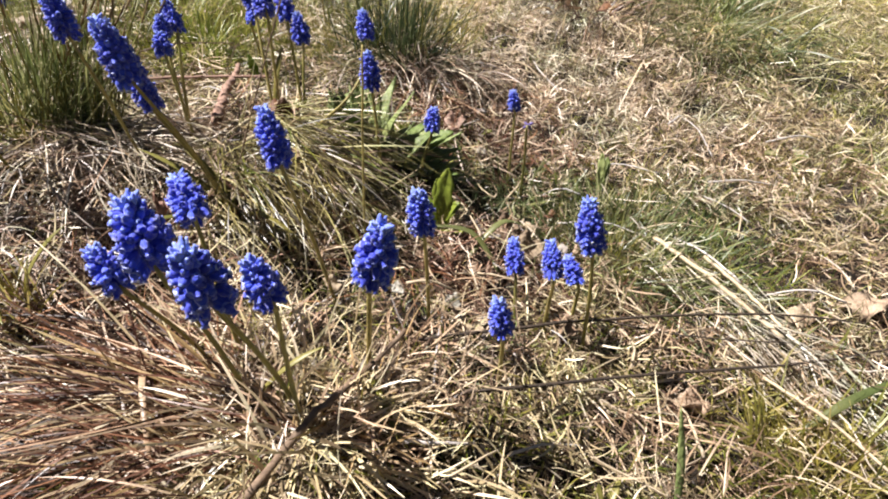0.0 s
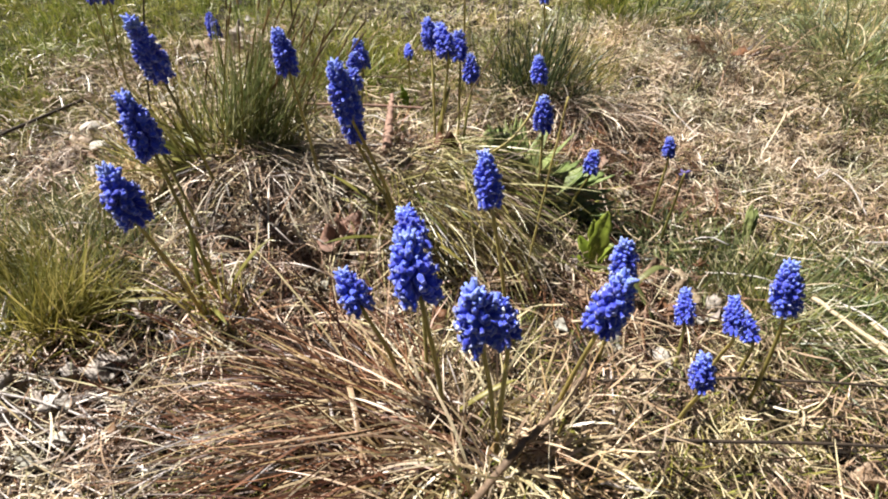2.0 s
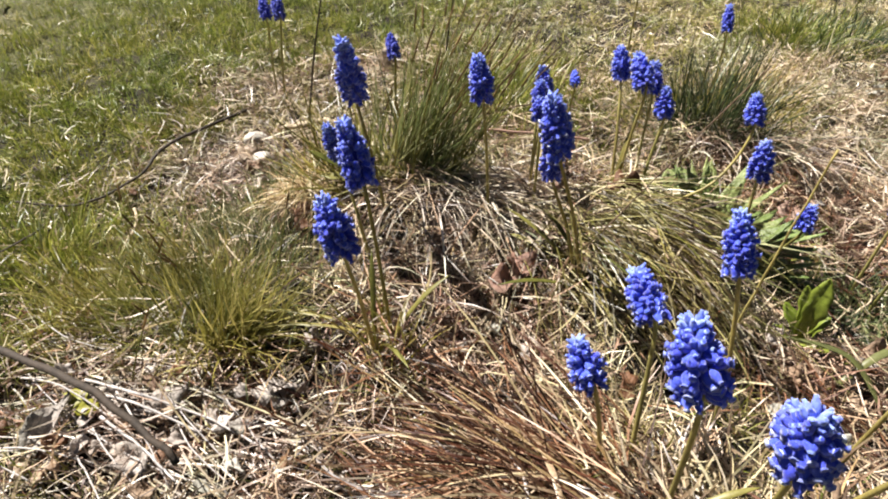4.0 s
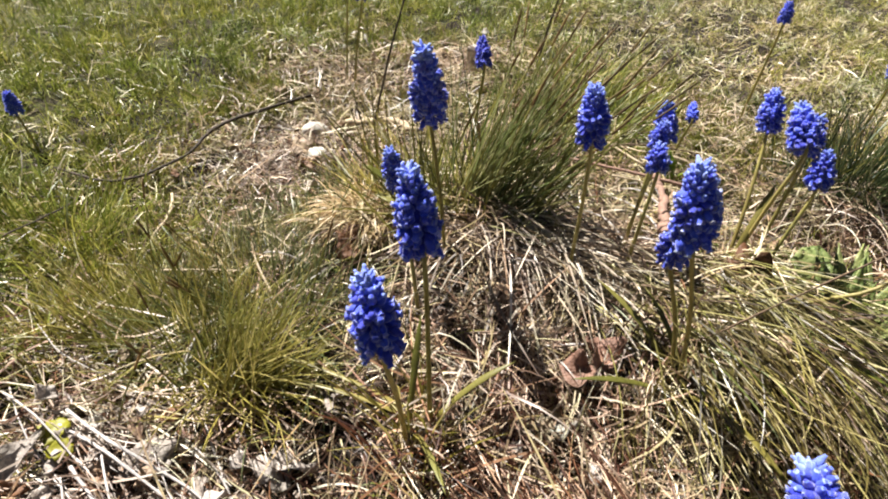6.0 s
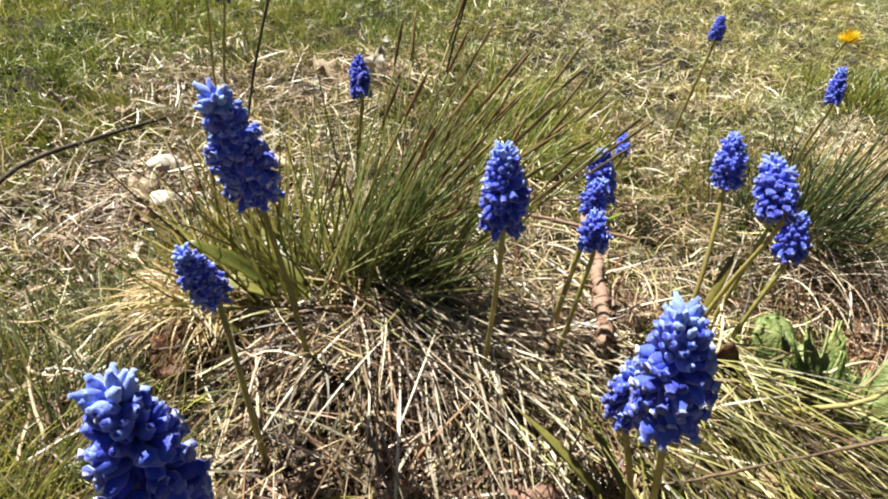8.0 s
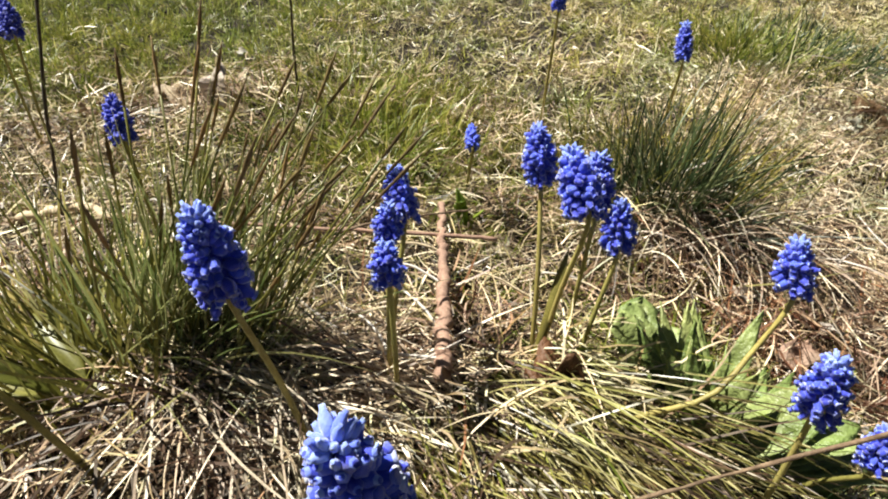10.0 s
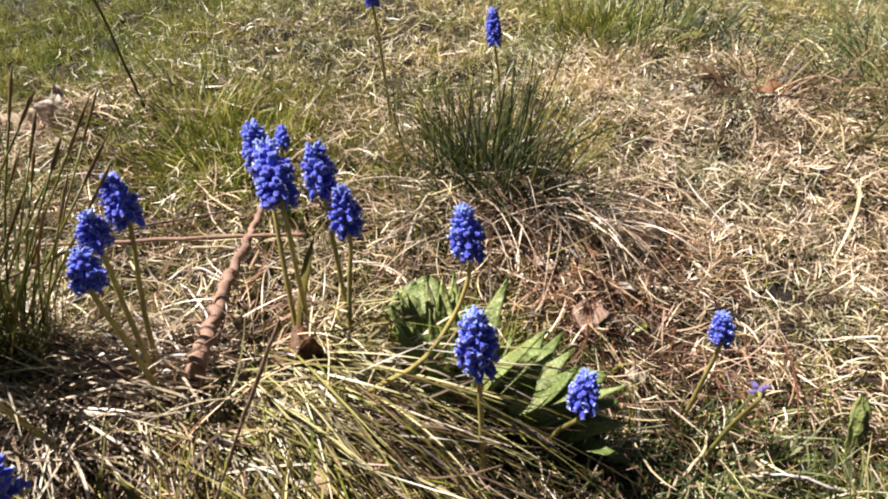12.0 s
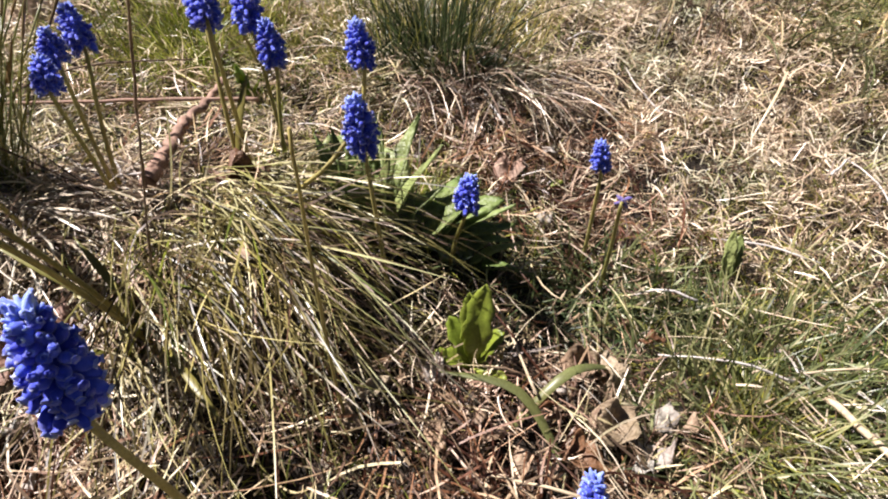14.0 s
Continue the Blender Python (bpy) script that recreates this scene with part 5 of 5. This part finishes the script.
stick("dead_weed", [on(-0.191, 0.385, 0.016), on(-0.200, 0.425, 0.016), on(-0.209, 0.460, 0.016), on(-0.219, 0.500, 0.018), on(-0.232, 0.550, 0.012)], 0.0042, 0.0022, RED_TWIG, "long thick ridged reddish brown dead stalk lying flat", "stalk", 0.16, 60, 9)
stick("twig", [on(-0.72, 0.252, 0.006), on(-0.647, 0.269, 0.012), on(-0.635, 0.334, 0.014), on(-0.647, 0.394, 0.014), on(-0.630, 0.512, 0.010)], 0.0011, 0.0019, DARK_TWIG, "long crooked brown branch lying in green grass", "branch", 0.15, 30)
stick("stick", [on(-0.548, 0.470, 0.006), on(-0.525, 0.482, 0.010), on(-0.500, 0.488, 0.010), on(-0.452, 0.476, 0.008)], 0.0044, 0.0028, PALE_TWIG, "pale bare stick half under grass", "stick", 0.2)
stick("dead_weed", [on(-0.50, 0.0, -0.01), (-0.44, 0.03, 0.09), (-0.36, 0.048, 0.155), (-0.288, 0.049, 0.172), (-0.242, 0.042, 0.170)], 0.0018, 0.0010, DARK_TWIG, "bent dark brown dead stem arching over bare earth", "stem", 0.15, 24)
stick("dead_weed", [on(-0.513, 0.477, -0.012), Vector((-0.502, 0.512, 0.09)), Vector((-0.489, 0.556, 0.21))], 0.0014, 0.0009, DARK_TWIG, "tall thin dark dead stem standing upright", "stem", 0.1, 16, 6)
stick("dead_weed", [on(-0.422, 0.704, -0.012), Vector((-0.402, 0.672, 0.08)), Vector((-0.374, 0.628, 0.19))], 0.0014, 0.0009, DARK_TWIG, "tall thin dark dead stem standing upright", "stem", 0.1, 16, 6)
stick("dead_weed", [on(-0.05, 0.285, -0.006), on(-0.0505, 0.288, 0.07), on(-0.050, 0.294, 0.155)], 0.0009, 0.0006, STEM, "thin upright green brown stalk near the combed tussock", "stem", 0.1, 14, 6)
stick("dead_weed", [on(-0.176, 0.327, -0.008), Vector((-0.156, 0.323, 0.05)), Vector((-0.135, 0.319, 0.10)), Vector((-0.115, 0.315, 0.15)), Vector((-0.092, 0.310, 0.205))], 0.0006, 0.0004, TWIG, "tall dull brown dead stem by the combed tussock", "stem", 0.35, 30, 6)
stick("thin_twig", [on(-0.70, 0.20, 0.004), on(-0.66, 0.235, 0.01), on(-0.60, 0.16, 0.02)], 0.0009, 0.0006, DARK_TWIG, "thin dark twig in green grass")
stick("thin_twig", [on(-0.30, 0.40, 0.05), on(-0.245, 0.43, 0.07), on(-0.20, 0.475, 0.06)], 0.0008, 0.0005, TWIG, "thin bent seed stalk leaning from the tussock")
rnd = random.Random(5)
for k in range(90):
    x, y, a, l = rnd.uniform(-0.5, 0.42), rnd.uniform(0.10, 0.75), rnd.uniform(0, 3.14), rnd.uniform(0.03, 0.085)
    dx, dy = math.cos(a) * l / 2, math.sin(a) * l / 2
    up = rnd.uniform(0.004, 0.013)
    ob = stick("straw_stalk", [on(x - dx, y - dy, up), on(x + rnd.uniform(-0.006, 0.006), y, up + 0.004), on(x + dx, y + dy, up * 0.6)], rnd.uniform(0.0006, 0.0012), 0.0005, rnd.choice((PALE_TWIG, PALE_TWIG, BLEACHED)), "loose pale straw stalk lying on the mat", "straw", 0.05, 8, 5)
    ob["group"] = "loose straw stalks"


for k in range(18):
    x, y, a, l = rnd.gauss(-0.40, 0.055), rnd.gauss(0.095, 0.030), rnd.gauss(0.08, 0.28), rnd.uniform(0.05, 0.10)
    dx, dy = math.cos(a) * l / 2, math.sin(a) * l / 2
    ob = stick("straw_stalk", [on(x - dx, y - dy, 0.004), on(x, y + rnd.uniform(-0.006, 0.006), rnd.uniform(0.008, 0.016)), on(x + dx, y + dy, 0.004)], rnd.uniform(0.0004, 0.0008), 0.0004, BLEACHED, "bleached straw stalk lying on bare earth", "straw", 0.05, 10, 5)
    ob["group"] = "bleached straw stalks"


# ---- dead leaves, bark scraps, stones ----
def dead_leaf(x, y, az, length, width, mat, label, tilt=0.25, seed=1, name="dead_leaf", category="dead leaf", up=0.005, rise=0.08):
    verts, faces = leaf_data(length, width, 0.35, -0.08, 0.30, 10, 0.9, seed)
    for v in verts:
        torn = noise.noise(Vector((v.x * 160, v.y * 160, seed)))
        v.x *= 1 + 0.35 * torn
        v.z += width * (0.22 * noise.noise(Vector((v.x * 110, v.y * 110, seed + 9))) + 1.6 * (v.x / width) ** 2 * math.sin(seed))
    m = Matrix.Translation(on(x, y, up)) @ Matrix.Rotation(az, 4, "Z") @ Matrix.Rotation(tilt, 4, "Y") @ Matrix.Rotation(rise, 4, "X")
    return tagged(thick(link_mesh(name, [m @ v for v in verts], faces, mat), 0.0004), label, category)


dead_leaf(0.186, 0.176, 1.2, 0.024, 0.018, PALE_LEAF, "curled pale tan dead leaf on straw", 0.2, 1)
dead_leaf(0.054, 0.338, -1.0, 0.026, 0.016, PALE_LEAF, "pale tan dead leaf among small flowers", 0.3, 2)
dead_leaf(0.005, 0.484, -0.6, 0.030, 0.019, PINK_LEAF, "pale pinkish dead leaf lying in straw", 0.2, 3)
dead_leaf(0.335, 0.285, -1.4, 0.042, 0.022, PALE_LEAF, "large pale dead leaf lying flat", 0.12, 4)
dead_leaf(0.285, 0.262, -0.8, 0.032, 0.020, PALE_LEAF, "crumpled pale dead leaf by straw stalks", 0.3, 5)
dead_leaf(0.085, 0.325, 0.3, 0.030, 0.020, PALE_LEAF, "crumpled pale dead leaf on litter", 0.5, 6)
dead_leaf(0.068, 0.300, -0.9, 0.028, 0.018, PALE_LEAF, "crumpled tan dead leaf on litter", 0.3, 7)
dead_leaf(-0.125, 0.405, 2.0, 0.032, 0.022, BROWN_LEAF, "curled dark brown dead leaf in the tussock", 0.5, 8)
dead_leaf(-0.06, 0.295, 1.0, 0.032, 0.016, BROWN_LEAF, "brown dead leaf under the combed grass", 0.3, 9)
dead_leaf(-0.372, 0.276, 0.9, 0.038, 0.020, BROWN_LEAF, "curled brown dead leaf under the tall tussock", 0.3, 25)
dead_leaf(0.19, 0.845, 0.6, 0.06, 0.034, BROWN_LEAF, "reddish brown dead leaf in pale straw", 0.4, 10)
dead_leaf(0.23, 0.86, -0.9, 0.05, 0.03, BROWN_LEAF, "reddish brown dead leaf in pale straw", 0.3, 11)
dead_leaf(0.02, 0.565, 0.4, 0.03, 0.016, BROWN_LEAF, "reddish brown dead leaf below the dark tussock", 0.3, 12)
dead_leaf(-0.195, 0.285, 0.7, 0.026, 0.020, PINK_LEAF, "crumpled pinkish leaf among dry grass", 0.4, 14, up=0.013)
dead_leaf(-0.215, 0.272, -0.9, 0.024, 0.018, PINK_LEAF, "crumpled pinkish leaf among dry grass", 0.35, 15, up=0.013)
dead_leaf(-0.105, 0.218, 0.4, 0.022, 0.012, BROWN_LEAF, "small dark red dead leaf under flowers", 0.4, 16)
dead_leaf(-0.388, 0.100, -0.4, 0.034, 0.020, BIRCH, "silvery grey scrap of bark on bare earth", 0.3, 17, "bark_scrap", "bark")
dead_leaf(-0.335, 0.143, -1.2, 0.036, 0.018, BIRCH, "silvery grey scrap of bark on bare earth", -0.3, 18, "bark_scrap", "bark")
dead_leaf(-0.310, 0.138, 0.9, 0.026, 0.012, BIRCH, "small silvery scrap of bark", 0.5, 19, "bark_scrap", "bark")
dead_leaf(-0.43, 0.055, 0.2, 0.04, 0.016, BIRCH, "silvery grey scrap of bark on bare earth", 0.25, 20, "bark_scrap", "bark")
dead_leaf(-0.36, 0.075, 1.4, 0.03, 0.015, BIRCH, "silvery grey scrap of bark on bare earth", -0.25, 21, "bark_scrap", "bark")
dead_leaf(-0.484, 0.652, 0.2, 0.046, 0.026, WHITE_LEAF, "pinkish white papery leaf standing in dry grass", 0.1, 22, up=0.004, rise=1.0)
dead_leaf(-0.53, 0.68, 1.5, 0.05, 0.03, PALE_LEAF, "pale pinkish dead leaf in dry grass", 0.3, 23)
dead_leaf(-0.545, 0.40, 0.4, 0.035, 0.024, PALE_LEAF, "pale dead leaf by the pale stick", 0.3, 24)


for k in range(96):
    cx, cy, s = rnd.choice(((0.0, 0.27, 0.035), (0.05, 0.31, 0.03), (-0.38, 0.11, 0.04), (-0.66, 0.60, 0.06), (-0.57, 0.72, 0.04), (-0.55, 0.40, 0.05), (-0.39, 0.09, 0.05), (-0.55, 0.40, 0.05), (-0.20, 0.215, 0.022), (-0.01, 0.27, 0.05), (-0.01, 0.27, 0.05), (-0.53, 0.42, 0.035), (-0.38, 0.09, 0.05), (-0.21, 0.27, 0.03), (0.07, 0.31, 0.03), (-0.52, 0.69, 0.04), (0.20, 0.85, 0.04), (0.02, 0.52, 0.04)))
    ob = dead_leaf(rnd.gauss(cx, s), rnd.gauss(cy, s), rnd.uniform(0, 6.28), rnd.uniform(0.010, 0.022), rnd.uniform(0.006, 0.013), rnd.choice((PALE_LEAF, PALE_LEAF, BROWN_LEAF, BIRCH)), "small crumpled scrap of dead leaf in the litter", rnd.uniform(-0.7, 0.7), 30 + k, "leaf_scrap")
    ob["group"] = "leaf scraps"


for k in range(22):
    ob = dead_leaf(rnd.gauss(-0.375, 0.035), rnd.gauss(0.098, 0.026), rnd.uniform(0, 6.28), rnd.uniform(0.007, 0.018), rnd.uniform(0.005, 0.010), BIRCH, "silvery grey scrap of bark among bleached straw", rnd.uniform(-0.6, 0.6), 200 + k, "bark_scrap", "bark")
    ob.location.z += rnd.uniform(0.0, 0.006)
    ob["group"] = "bark scraps"


def stone(x, y, size, label, seed):
    bm = bmesh.new()
    bmesh.ops.create_icosphere(bm, subdivisions=3, radius=1.0)
    for v in bm.verts:
        n = v.co.normalized()
        v.co = n * (1 + 0.30 * noise.noise(n * 1.6 + Vector((seed, 0, 0))) + 0.06 * noise.noise(n * 6))
        v.co = Vector((v.co.x * size[0], v.co.y * size[1], v.co.z * size[2]))
    me = bpy.data.meshes.new("stone")
    bm.to_mesh(me)
    bm.free()
    me.materials.append(STONE)
    me.polygons.foreach_set("use_smooth", [True] * len(me.polygons))
    ob = new("stone", me)
    ob.location = on(x, y, size[2] * 0.2 - 0.002)
    ob.rotation_euler = (0.1, 0.15, seed)
    return tagged(ob, label, "stone")


stone(-0.567, 0.450, (0.016, 0.011, 0.009), "small pale stone in grass", 1.2)
stone(-0.527, 0.410, (0.012, 0.010, 0.007), "small pale stone in grass", 2.7)
stone(-0.505, 0.425, (0.008, 0.007, 0.005), "tiny pale stone in grass", 4.1)


# ---- dandelions ----
def dandelion(x, y, high, size):
    plant = new("dandelion")
    plant.location = on(x, y, -DEEP)
    tagged(plant, "yellow dandelion flower in green grass", "flower", "dandelions")
    top = on(x + 0.006, y, high)
    link_mesh("stem", *tube_data(curve_points([on(x, y, -DEEP), on(x + 0.002, y, high * 0.5), top], 8), [0.0016] * 9, 6), STEM, plant)
    verts, faces = [], []
    for k in range(70):
        u = (k + 0.5) / 70
        a, lift = k * 2.39996, 0.15 + 1.1 * (1 - u)
        d = Vector((math.cos(a) * math.cos(lift), math.sin(a) * math.cos(lift), math.sin(lift)))
        s = Vector((-math.sin(a), math.cos(a), 0)) * size * 0.09
        i = len(verts)
        verts += [top - s * 0.4, top + s * 0.4, top + d * size * 0.6 + s, top + d * size * 0.6 - s, top + d * size]
        faces += [(i, i + 1, i + 2, i + 3), (i + 3, i + 2, i + 4)]
    link_mesh("petal_head", verts, faces, YELLOW, plant, "yellow many-petalled head")


dandelion(0.172, 1.215, 0.032, 0.024)
dandelion(0.024, 1.175, 0.032, 0.022)
